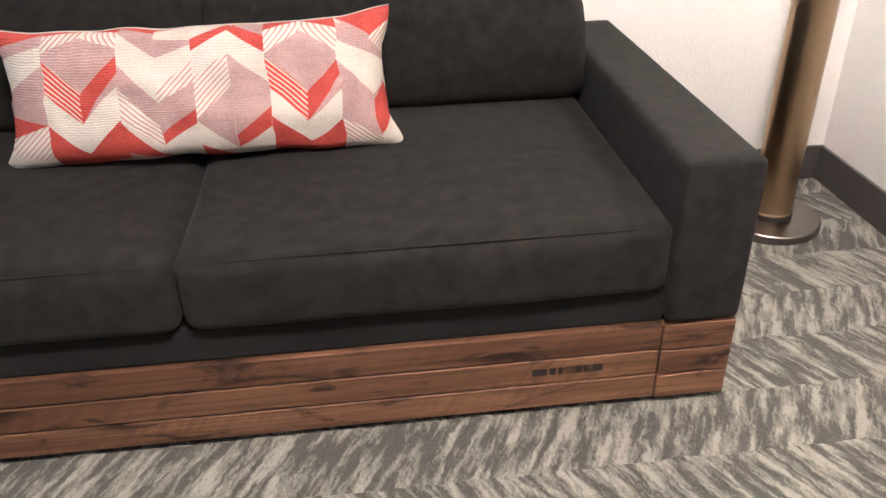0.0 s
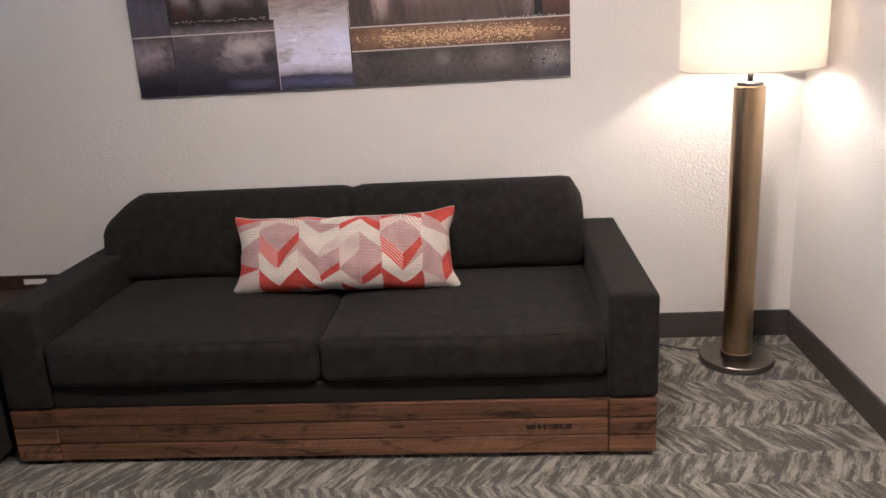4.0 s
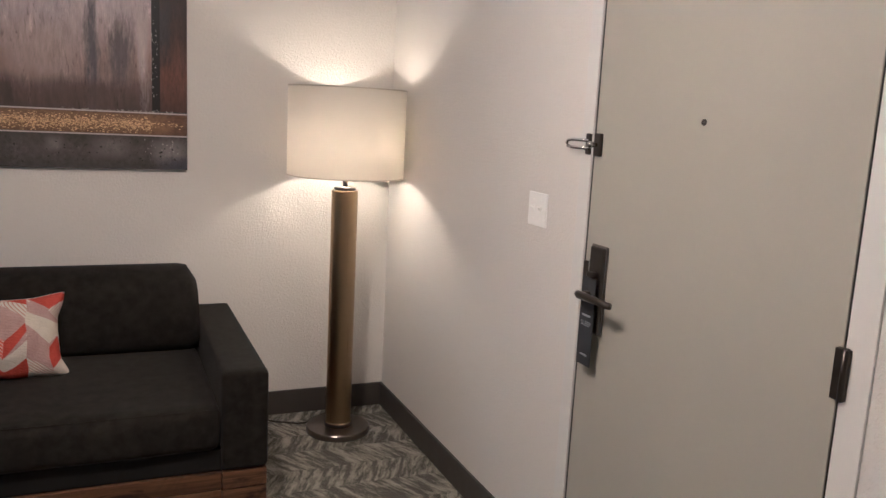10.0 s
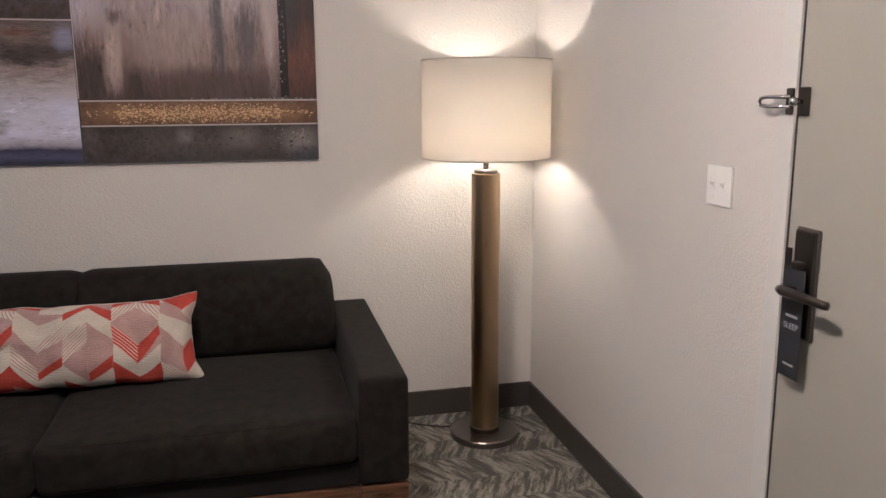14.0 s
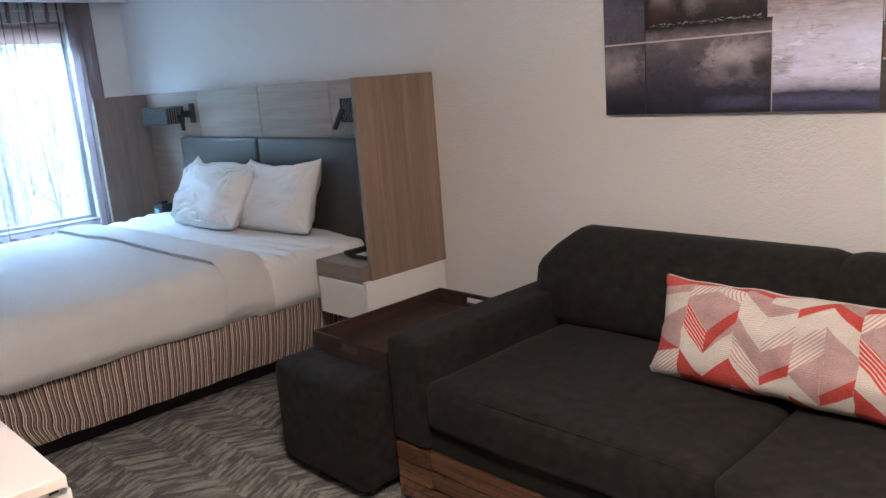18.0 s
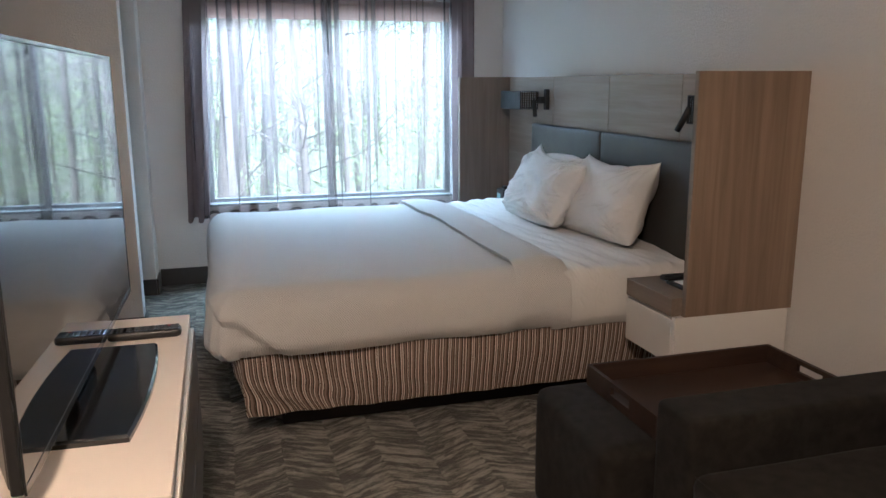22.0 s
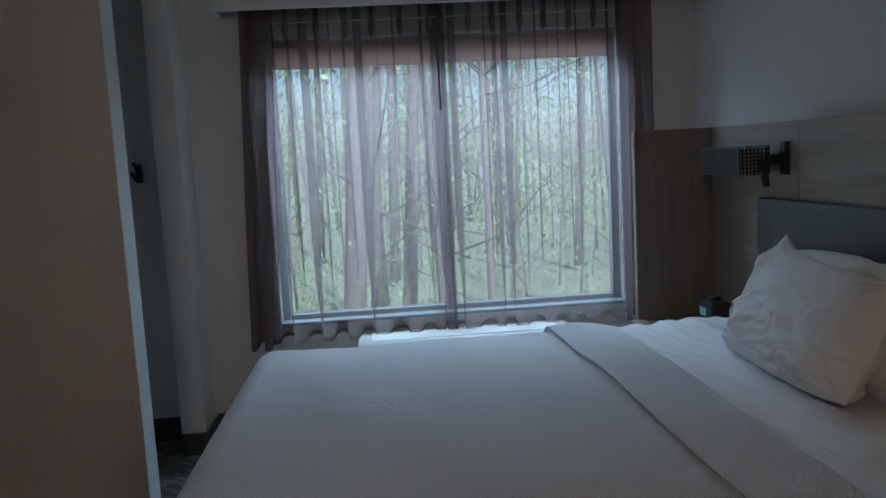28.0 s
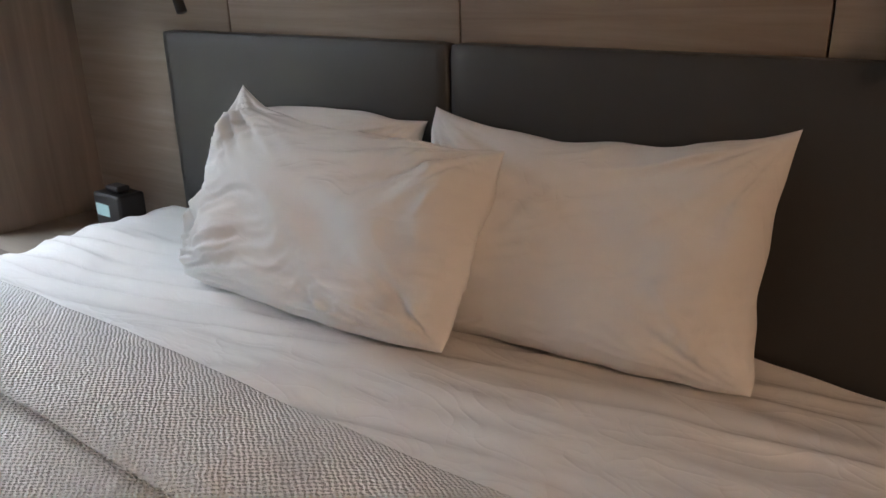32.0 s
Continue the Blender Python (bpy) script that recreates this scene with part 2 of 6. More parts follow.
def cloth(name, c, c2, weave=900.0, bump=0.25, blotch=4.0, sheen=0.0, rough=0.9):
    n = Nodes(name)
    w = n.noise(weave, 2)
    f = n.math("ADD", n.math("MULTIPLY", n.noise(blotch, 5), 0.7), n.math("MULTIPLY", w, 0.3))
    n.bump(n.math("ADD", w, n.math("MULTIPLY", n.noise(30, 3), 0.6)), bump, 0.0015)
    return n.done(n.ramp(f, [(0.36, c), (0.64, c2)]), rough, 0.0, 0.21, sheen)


def carpet():
    """Woven chevrons: ragged dark strokes on a flecked taupe ground, worn away in patches."""
    n = Nodes("chevron_carpet")
    x, y, z = n.split()
    wob = n.math("MULTIPLY", n.math("SUBTRACT", n.noise(16, 4), 0.5), 0.034)
    v = n.math("DIVIDE", n.math("SUBTRACT", n.math("ADD", y, wob), 0.786 - 0.176 * 40), 0.176)
    row = n.math("FLOOR", v)
    f = n.math("SUBTRACT", n.math("SUBTRACT", v, row), 0.5)
    sgn = n.math("SUBTRACT", n.math("MULTIPLY", n.math("MODULO", row, 2.0), 2.0), 1.0)
    lean = n.math("MULTIPLY", n.math("MULTIPLY", sgn, f), 0.088)
    u = n.math("ADD", n.math("ADD", x, lean), n.math("MULTIPLY", n.math("SUBTRACT", n.noise(34, 4), 0.5), 0.016))
    stroke = n.noise(1.0, 2, n.join(n.math("MULTIPLY", u, 42.0), n.math("MULTIPLY", row, 5.37), n.math("MULTIPLY", f, 1.5)), 0.65)
    patch = n.noise(5.0, 3)
    wide = n.noise(1.3, 2)
    flake = n.noise(1.0, 4, n.scaled((130, 55, 100)), 0.8)
    val = n.math("ADD", n.math("ADD", stroke, n.math("MULTIPLY", n.math("SUBTRACT", patch, 0.5), 0.24)), n.math("MULTIPLY", n.math("SUBTRACT", flake, 0.5), 0.42))
    val = n.math("ADD", val, n.math("MULTIPLY", n.math("SUBTRACT", wide, 0.5), 0.12))

    def tone(k):
        return (k * 1.05, k, k * 0.82)

    col = n.ramp(val, [(0.38, tone(0.076)), (0.46, tone(0.10)), (0.49, tone(0.17)), (0.55, tone(0.225)), (0.64, tone(0.36))])
    fleck = n.noise(1.0, 3, n.scaled((330, 120, 200)), 0.7)
    col = n.mix(n.ramp(fleck, [(0.56, (0, 0, 0)), (0.66, (0.55, 0.55, 0.55))]), col, (0.05, 0.041, 0.031))
    col = n.mix(n.ramp(fleck, [(0.34, (0.45, 0.45, 0.45)), (0.42, (0, 0, 0))]), col, (0.34, 0.285, 0.235))
    pile = n.noise(420, 2)
    col = n.mix(n.math("MULTIPLY", pile, 0.40), col, tone(0.12), "MULTIPLY")
    n.bump(n.math("ADD", n.math("MULTIPLY", val, 1.8), pile), 0.8, 0.004)
    return n.done(col, 0.95, 0.0, 0.1, 0.15)


def stripes():
    n = Nodes("striped_ticking")
    x, y, z = n.split(n.t.nodes.new("ShaderNodeTexCoord").outputs["UV"])
    f = n.math("FRACT", n.math("DIVIDE", n.math("ADD", x, 20.0), 0.098))
    dk, tp, cr, br = (0.030, 0.020, 0.015), (0.29, 0.215, 0.175), (0.86, 0.76, 0.66), (0.13, 0.085, 0.066)
    seq = [(0.0, tp), (0.09, cr), (0.125, dk), (0.165, tp), (0.22, dk), (0.25, cr), (0.28, br), (0.34, tp), (0.40, dk), (0.44, cr), (0.475, tp), (0.53, cr), (0.56, dk), (0.60, br), (0.655, tp), (0.74, dk), (0.775, cr), (0.81, tp), (0.86, br), (0.90, cr), (0.93, dk), (0.965, br)]
    col = n.ramp(f, seq, True)
    col = n.mix(n.math("MULTIPLY", n.noise(40, 3), 0.08), col, (0.30, 0.23, 0.19))
    n.bump(n.noise(500, 2), 0.2, 0.001)
    return n.done(col, 0.85, 0.0, 0.2)


def sheer(name, c, clear):
    n = Nodes(name)
    t = n.t
    out = t.nodes["Material Output"]
    weave = n.noise(700, 1)
    col = n.mix(weave, tuple(k * 0.9 for k in c), c)
    dif, tra, cle = t.nodes.new("ShaderNodeBsdfDiffuse"), t.nodes.new("ShaderNodeBsdfTranslucent"), t.nodes.new("ShaderNodeBsdfTransparent")
    t.links.new(col, dif.inputs[0])
    t.links.new(col, tra.inputs[0])
    m1, m2 = t.nodes.new("ShaderNodeMixShader"), t.nodes.new("ShaderNodeMixShader")
    m1.inputs[0].default_value = 0.5
    t.links.new(dif.outputs[0], m1.inputs[1])
    t.links.new(tra.outputs[0], m1.inputs[2])
    m2.inputs[0].default_value = clear
    t.links.new(m1.outputs[0], m2.inputs[1])
    t.links.new(cle.outputs[0], m2.inputs[2])
    t.links.new(m2.outputs[0], out.inputs[0])
    t.nodes.remove(n.b)
    return n.m


def glowing(name, c, strength):
    n = Nodes(name)
    n.b.inputs["Emission Color"].default_value = (*c, 1)
    n.b.inputs["Emission Strength"].default_value = strength
    return n.done(c, 0.6)


def pane_glass():
    n = Nodes("window_glass")
    n.b.inputs["Transmission Weight"].default_value = 1.0
    n.b.inputs["IOR"].default_value = 1.02
    return n.done((0.96, 0.98, 0.97), 0.0)


def brushed(name, c, rough, axis=2):
    n = Nodes(name)
    s = [420.0, 420.0, 420.0]
    s[axis] = 3.0
    g = n.noise(1.0, 3, n.scaled(s))
    col = n.mix(n.noise(6, 4), tuple(t * 0.85 for t in c), c)
    return n.done(col, n.math("ADD", n.math("MULTIPLY", g, 0.03), rough - 0.015), 1.0)


WALL = plaster("painted_textured_plaster", (0.70, 0.678, 0.650))
CEIL = plain("white_ceiling_paint", (0.78, 0.77, 0.75), 0.8, bump=0.3, bscale=90)
TRIM = plain("white_trim_paint", (0.67, 0.665, 0.65), 0.4, vary=0.04)
BASEB = plain("dark_vinyl_baseboard", (0.055, 0.050, 0.046), 0.5, vary=0.2, scale=6, bump=0.1)
CARPET = carpet()
TILE = plain("dark_floor_tile", (0.10, 0.09, 0.085), 0.4, vary=0.25, scale=5)
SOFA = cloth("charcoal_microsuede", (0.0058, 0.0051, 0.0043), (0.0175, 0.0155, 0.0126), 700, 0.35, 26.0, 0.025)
SOFA_D = cloth("charcoal_welt", (0.008, 0.008, 0.0078), (0.013, 0.0125, 0.012), 700, 0.2, 5.0)
SWOOD = wood("reclaimed_wood", (0.078, 0.039, 0.020), (0.25, 0.135, 0.070), 0, 1.0, 0.5, True, 0.4)
OAK = wood("light_oak_laminate", (0.172, 0.119, 0.080), (0.29, 0.211, 0.150), 2, 1.3, 0.45)
OAKH = wood("grey_oak_laminate", (0.215, 0.165, 0.125), (0.345, 0.285, 0.230), 0, 1.3, 0.42)
# darker copy of the oak, with the far panel's shade in its colour
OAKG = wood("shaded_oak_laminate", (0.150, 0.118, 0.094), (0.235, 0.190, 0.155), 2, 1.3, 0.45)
OAKV = wood("smoked_oak_veneer", (0.075, 0.062, 0.05), (0.135, 0.112, 0.09), 0, 1.2, 0.5)
OAKD = wood("grey_oak_edge", (0.17, 0.135, 0.105), (0.25, 0.205, 0.165), 0, 1.0, 0.5)
TRAYW = wood("dark_walnut", (0.018, 0.011, 0.008), (0.050, 0.029, 0.020), 1, 1.2, 0.4)
LEATHER = plain("dark_grey_vinyl", (0.052, 0.050, 0.048), 0.42, vary=0.15, scale=4, bump=0.35, bscale=650)
WHITEL = plain("white_laminate", (0.72, 0.70, 0.67), 0.35, vary=0.03)
CONTOP = plain("cream_laminate_top", (0.78, 0.70, 0.62), 0.42, vary=0.03)
DOORP = plain("taupe_door_paint", (0.385, 0.375, 0.325), 0.5, vary=0.05, scale=3, bump=0.12, bscale=120)
BRASS = brushed("antique_brass", (0.42, 0.31, 0.19), 0.28)
STEEL = brushed("brushed_nickel", (0.27, 0.245, 0.225), 0.30, 0)
CHROME = plain("polished_chrome", (0.55, 0.55, 0.55), 0.18, 1.0, vary=0.05)
BRONZE = plain("dark_bronze_metal", (0.085, 0.075, 0.068), 0.38, 0.9, vary=0.1)
BLACK = plain("black_plastic", (0.013, 0.013, 0.014), 0.42, vary=0.2)
BLACKM = plain("black_powder_coat", (0.018, 0.018, 0.019), 0.55, vary=0.2, bump=0.1)
GLOSSB = plain("gloss_black_stand", (0.012, 0.013, 0.015), 0.13, spec=0.8, vary=0.1)
SCREEN = Nodes("dark_screen").done((0.010, 0.010, 0.012), 0.025, 0.0, 0.9)
SWITCHW = plain("white_switch_plastic", (0.90, 0.90, 0.89), 0.32, vary=0.02)
def cotton():
    n = Nodes("white_cotton")
    a = n.noise(7.0, 1.5, n.scaled((0.7, 1.6, 1.2)), 0.45, 1.6)
    b = n.noise(15.0, 1, n.scaled((0.8, 1.3, 1), (4, 2, 7)), 0.5, 1.2)
    ra = n.math("POWER", n.math("SUBTRACT", 1.0, n.math("ABSOLUTE", n.math("MULTIPLY", n.math("SUBTRACT", a, 0.5), 5.0))), 3.0)
    rb = n.math("POWER", n.math("SUBTRACT", 1.0, n.math("ABSOLUTE", n.math("MULTIPLY", n.math("SUBTRACT", b, 0.5), 5.0))), 3.0)
    h = n.math("ADD", n.math("MULTIPLY", n.math("MAXIMUM", ra, 0.0), 1.0), n.math("MULTIPLY", n.math("MAXIMUM", rb, 0.0), 0.3))
    n.bump(n.math("ADD", h, n.math("MULTIPLY", n.noise(1200, 2), 0.06)), 0.19, 0.006)
    return n.done(n.mix(n.noise(3.0, 5), (0.74, 0.73, 0.715), (0.80, 0.79, 0.775)), 0.85, 0.0, 0.25)


SHEET = cotton()
BEDBASE = plain("black_bed_base", (0.012, 0.011, 0.011), 0.8)
TICK = stripes()
SHEER = sheer("mauve_sheer", (0.27, 0.222, 0.212), 0.50)
DRAPE = sheer("mauve_drape", (0.27, 0.21, 0.205), 0.14)
BLIND = sheer("roller_shade_cloth", (0.50, 0.37, 0.32), 0.04)
GLASS = pane_glass()
ALU = plain("grey_window_aluminium", (0.20, 0.225, 0.23), 0.4, vary=0.06)
LED_RED = glowing("red_led", (1.0, 0.05, 0.06), 4.0)
LCD = glowing("clock_lcd", (0.25, 0.40, 0.42), 0.06)


def duvet_cloth():
    n = Nodes("waffle_duvet")
    x, y, z = n.split()
    wu = n.math("MULTIPLY", n.math("SUBTRACT", n.noise(34, 4, rough=0.7), 0.5), 0.016)
    wv = n.math("MULTIPLY", n.math("SUBTRACT", n.noise(38, 4, n.scaled((1, 1, 1), (5, 3, 1)), 0.7), 0.5), 0.015)
    u = n.math("ADD", n.math("SUBTRACT", x, z), wu)
    v = n.math("ADD", y, wv)
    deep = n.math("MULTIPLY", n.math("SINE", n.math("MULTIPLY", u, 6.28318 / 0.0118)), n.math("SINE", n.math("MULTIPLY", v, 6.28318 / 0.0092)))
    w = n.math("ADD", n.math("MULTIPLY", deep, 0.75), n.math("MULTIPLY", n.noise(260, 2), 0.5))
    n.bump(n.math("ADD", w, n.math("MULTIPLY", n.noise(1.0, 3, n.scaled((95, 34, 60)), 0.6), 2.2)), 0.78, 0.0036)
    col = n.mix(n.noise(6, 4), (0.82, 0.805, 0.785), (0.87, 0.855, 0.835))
    # waffle pits tinted darker: the shade of the hollows put into the colour
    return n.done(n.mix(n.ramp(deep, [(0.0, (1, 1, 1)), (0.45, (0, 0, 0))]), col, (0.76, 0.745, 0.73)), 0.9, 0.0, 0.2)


DUVET = duvet_cloth()


def shade_cloth():
    n = Nodes("linen_lampshade")
    t = n.t
    w = n.noise(1.0, 2, n.scaled((300, 300, 900)))
    col = n.mix(w, (0.78, 0.74, 0.67), (0.84, 0.80, 0.73))
    dif, tra, mx = t.nodes.new("ShaderNodeBsdfDiffuse"), t.nodes.new("ShaderNodeBsdfTranslucent"), t.nodes.new("ShaderNodeMixShader")
    t.links.new(col, dif.inputs[0])
    t.links.new(col, tra.inputs[0])
    mx.inputs[0].default_value = 0.35
    t.links.new(dif.outputs[0], mx.inputs[1])
    t.links.new(tra.outputs[0], mx.inputs[2])
    t.links.new(mx.outputs[0], t.nodes["Material Output"].inputs[0])
    t.nodes.remove(n.b)
    return n.m


RUBBER = plain("dark_rubber_key", (0.045, 0.045, 0.048), 0.6)
REDKEY = plain("red_rubber_key", (0.35, 0.03, 0.03), 0.5)
SHADE = shade_cloth()

# ---- plan of the room ----
XD, YS, XW, YB = 1.83, 2.66, -5.03, -2.4
YT, HC = -0.43, 2.45
XSTUB, XCOL = -3.950, -4.80

# ---- setting ----
solid("floor", box(XW - 0.15, XD + 0.15, YT, YS + 0.12, -0.1, 0), CARPET, "grey and taupe chevron patterned hotel carpet", "carpet", "structure")
solid("floor_entry", box(-0.45, XD + 0.15, YB, YT, -0.1, 0), CARPET, "grey and taupe chevron patterned hotel carpet", "carpet", "structure")
solid("floor_bathroom", box(-4.9, -0.45, YB, YT - 0.001, -0.1, -0.004), TILE, "dark tiled bathroom floor", "floor", "structure")
solid("ceiling", box(XW - 0.15, XD + 0.15, YB - 0.12, YS + 0.12, HC, HC + 0.12), CEIL, "white painted ceiling", "ceiling", "structure")
solid("wall_north", box(XW - 0.15, XD, YS, YS + 0.12, 0, HC), WALL, "off-white textured plaster wall behind the sofa and bed", "wall", "structure")
bm = box(XD, XD + 0.12, 0.982, YS + 0.12, 0, HC)
box(XD, XD + 0.12, YB, -0.030, 0, HC, bm=bm)
box(XD, XD + 0.12, -0.030, 0.982, 2.10, HC, bm=bm)
solid("wall_east", bm, WALL, "off-white textured plaster wall with the entrance door", "wall", "structure")
W0, W1, WZ0, WZ1 = 0.545, 2.275, 0.53, 1.915
bm = box(XW - 0.15, XW, -0.9, W0, 0, HC)
box(XW - 0.15, XW, W1, YS, 0, HC, bm=bm)
box(XW - 0.15, XW, W0, W1, 0, WZ0, bm=bm)
box(XW - 0.15, XW, W0, W1, WZ1, HC, bm=bm)
solid("wall_west", bm, WALL, "off-white plaster wall with the curtained window", "wall", "structure")
solid("wall_partition", box(XSTUB - 0.13, XSTUB, -0.58, 0.174, 0, HC, 0.004), WALL, "off-white partition wall end with a painted corner", "wall", "structure")
solid("column", box(XW, XCOL, 0.075, 0.185, 0, HC, 0.004), WALL, "off-white boxed column beside the window", "column", "structure")
bm = box(-3.03, -0.45, YT - 0.12, YT, 0, HC)
box(XSTUB, -3.03, YT - 0.12, YT, 2.08, HC, bm=bm)
box(-2.3, -0.45, YT, -0.08, 0, HC, bm=bm)
solid("wall_south", bm, WALL, "off-white plaster wall behind the television", "wall", "structure")
bm = box(-0.50, -0.45, YB, YT - 0.12, 0, HC)
box(-0.45, XD + 0.12, YB - 0.12, YB, 0, HC, bm=bm)
box(-5.03, XSTUB - 0.13, -0.98, -0.86, 0, HC, bm=bm)
solid("wall_back", bm, WALL, "off-white plaster walls of the entry and closet", "wall", "structure")
# the unlit room's darkness is put into the colour of these walls
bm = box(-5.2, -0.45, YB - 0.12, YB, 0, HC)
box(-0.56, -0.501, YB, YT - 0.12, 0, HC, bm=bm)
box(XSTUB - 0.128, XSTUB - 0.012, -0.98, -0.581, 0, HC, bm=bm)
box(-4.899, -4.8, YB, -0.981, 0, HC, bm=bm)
solid("wall_bathroom", bm, plain("unlit_wall_dark", (0.085, 0.072, 0.064), 0.4, vary=0.2, scale=4), "bathroom walls coloured dark for the unlit room", "wall", "structure")
solid("door_threshold", box(XSTUB + 0.02, -3.03, YT - 0.02, YT + 0.02, 0, 0.008, 0.003), plain("tan_threshold", (0.33, 0.25, 0.16), 0.5), "tan wooden threshold strip at the bathroom doorway", "threshold", "structure")


def baseboard(x0, x1, y0, y1, top=0.118):
    solid("baseboard", box(x0, x1, y0, y1, 0, top, 0.003), BASEB, "dark grey-brown vinyl baseboard", "baseboard", "structure")


baseboard(-1.86, XD - 0.013, YS - 0.013, YS - 0.001)
baseboard(XD - 0.013, XD - 0.001, 0.985, YS - 0.001)
baseboard(XD - 0.013, XD - 0.001, YB, -0.033)
baseboard(XSTUB + 0.001, XSTUB + 0.013, -0.575, 0.174, 0.098)
baseboard(XSTUB - 0.13, XSTUB + 0.013, 0.175, 0.187, 0.098)
baseboard(XCOL + 0.001, XCOL + 0.013, 0.075, 0.185, 0.105)
baseboard(XW + 0.013, XCOL + 0.013, 0.186, 0.198, 0.105)
baseboard(XW + 0.001, XW + 0.013, 0.198, YS - 0.001)
baseboard(XW + 0.001, XW + 0.013, -0.85, 0.074)

# closet behind the partition
hk = thing("robe_hook", (XW, -0.068, 1.27), "black double robe hook on the closet wall", "hook")
part("back_plate", soft_box(XW + 0.0005, XW + 0.008, -0.085, -0.051, 1.272, 1.362, 0.003, 6), BLACK, hk, smooth=True)
for dy, z, out, up in ((0.0, 1.335, 0.060, 0.026), (-0.020, 1.292, 0.036, 0.022), (0.020, 1.292, 0.036, 0.022)):
    arm = [(XW + 0.006 + out * k / 8, -0.068 + dy * k / 8, z - 0.012 * math.sin(3.14159 * k / 8) + up * (k / 8) ** 2) for k in range(9)]
    pr = part("prong", tube(arm, 0.0055, 10), BLACK, hk, smooth=True)
    part("knob", lathe([(0.001, -0.011), (0.008, -0.008), (0.011, 0.0), (0.008, 0.008), (0.001, 0.011)], 0, 0, 16), BLACK, pr, smooth=True).matrix_world = Matrix.Translation(arm[-1])
rail = thing("closet_rail", (-4.45, -0.5, 1.62), "dark metal hanging rail in the closet alcove", "rail")
part("rail", cyl((XW + 0.002, -0.42, 1.62), (-4.107, -0.42, 1.62), 0.012), BRONZE, rail, smooth=True)


def hanger(x):
    h = thing("clothes_hanger", (x, -0.42, 1.62), "dark wooden clothes hanger on the closet rail", "hanger", "hangers in the closet")
    part("bar", tube([(x, -0.62, 1.46), (x, -0.55, 1.49), (x, -0.42, 1.545), (x, -0.29, 1.49), (x, -0.22, 1.46)], [0.008, 0.011, 0.012, 0.011, 0.008]), TRAYW, h, smooth=True)
    part("hook", tube([(x, -0.42, 1.55), (x, -0.42, 1.59), (x, -0.405, 1.615), (x, -0.42, 1.634), (x, -0.435, 1.62)], 0.0025, 6), CHROME, h, smooth=True)


for k in range(3):
    hanger(-4.62 + 0.09 * k)

# bathroom vanity seen through the doorway
van = thing("vanity", (-3.6, -2.1, 0), "dark wooden vanity counter in the unlit bathroom", "vanity")
part("cabinet", box(-4.85, -2.9, -2.39, -1.9, 0.42, 0.80, 0.004), TRAYW, van)
part("counter", box(-4.88, -2.88, -2.395, -1.86, 0.80, 0.84, 0.004), plain("stone_counter", (0.18, 0.17, 0.16), 0.3, vary=0.3, scale=30), van)
for x in (-4.80, -2.95):
    part("leg", box(x - 0.03, x + 0.03, -2.35, -2.29, -0.004, 0.42, 0.003), TRAYW, van)

# ---- entrance door ----
dr = thing("door_1", (XD + 0.02, 0.485, 0), "closed taupe painted entrance door with a lever lock", "door", kind="structure")
part("leaf", box(XD - 0.002, XD + 0.043, 0.040, 0.917, 0.006, 2.032, 0.002), DOORP, dr)
# black strips fill the leaf's gaps, standing in for the shade there
for a, b in ((0.0325, 0.0395), (0.9175, 0.9255)):
    part("door_gap_strip", box(XD - 0.0002, XD + 0.04, a, b, 0.006, 2.032), BLACK, dr, "black strip filling the door gap as its shade")
bm = box(XD - 0.006, XD + 0.11, 0.926, 0.982, 0, 2.10, 0.003)
box(XD - 0.006, XD + 0.11, -0.030, 0.032, 0, 2.10, 0.003, bm=bm)
box(XD - 0.006, XD + 0.11, 0.032, 0.926, 2.04, 2.10, 0.003, bm=bm)
part("door_frame", bm, TRIM, dr, "white painted steel door frame")
part("corridor_panel", box(XD + 0.08, XD + 0.11, 0.032, 0.926, 0, 2.04), TRIM, dr)
DF = XD - 0.002
ph = part("peephole", lathe([(0.0075, 0), (0.0075, 0.003), (0.005, 0.004), (0.0045, 0.001), (0.0005, 0.001)], 0, 0, 20), BRONZE, dr)
ph.rotation_euler = (0, radians(-90), 0)
ph.location = Vector((DF, 0.482, 1.488)) - Vector(dr.location)
ph.data.transform(Matrix.Translation(dr.location))
lk = part("lock_plate", box(DF - 0.016, DF, 0.808, 0.876, 0.885, 1.132, 0.006, 3), BRONZE, dr, "dark bronze electronic lock plate")
part("plate_rim", box(DF - 0.009, DF - 0.001, 0.804, 0.880, 0.880, 1.137, 0.004), STEEL, lk)
part("thumb_turn", box(DF - 0.036, DF - 0.014, 0.828, 0.858, 1.045, 1.062, 0.005), BRONZE, lk)
hd = part("lever_handle", cyl((DF - 0.015, 0.845, 0.996), (DF - 0.058, 0.845, 0.996), 0.011), BRONZE, dr, "dark bronze lever handle", True)
part("lever", tube([(DF - 0.054, 0.864, 0.996), (DF - 0.060, 0.846, 0.997), (DF - 0.061, 0.78, 0.998), (DF - 0.058, 0.722, 0.996), (DF - 0.052, 0.708, 0.995)], [0.010, 0.012, 0.0105, 0.0095, 0.009], 12), BRONZE, hd, smooth=True)
part("strike_plate", box(DF - 0.004, DF - 0.0002, 0.8985, 0.9195, 0.99, 1.082, 0.001), BRONZE, dr)
for z in (0.25, 1.03, 1.80):
    hg = part("hinge", cyl((XD - 0.010, 0.026, z - 0.052), (XD - 0.010, 0.026, z + 0.052), 0.0065, n=16), BRONZE, dr, "dark bronze butt hinge", True)
    part("hinge_leaf", box(XD - 0.0155, XD + 0.0, 0.016, 0.046, z - 0.050, z + 0.050, 0.001), BRONZE, hg)
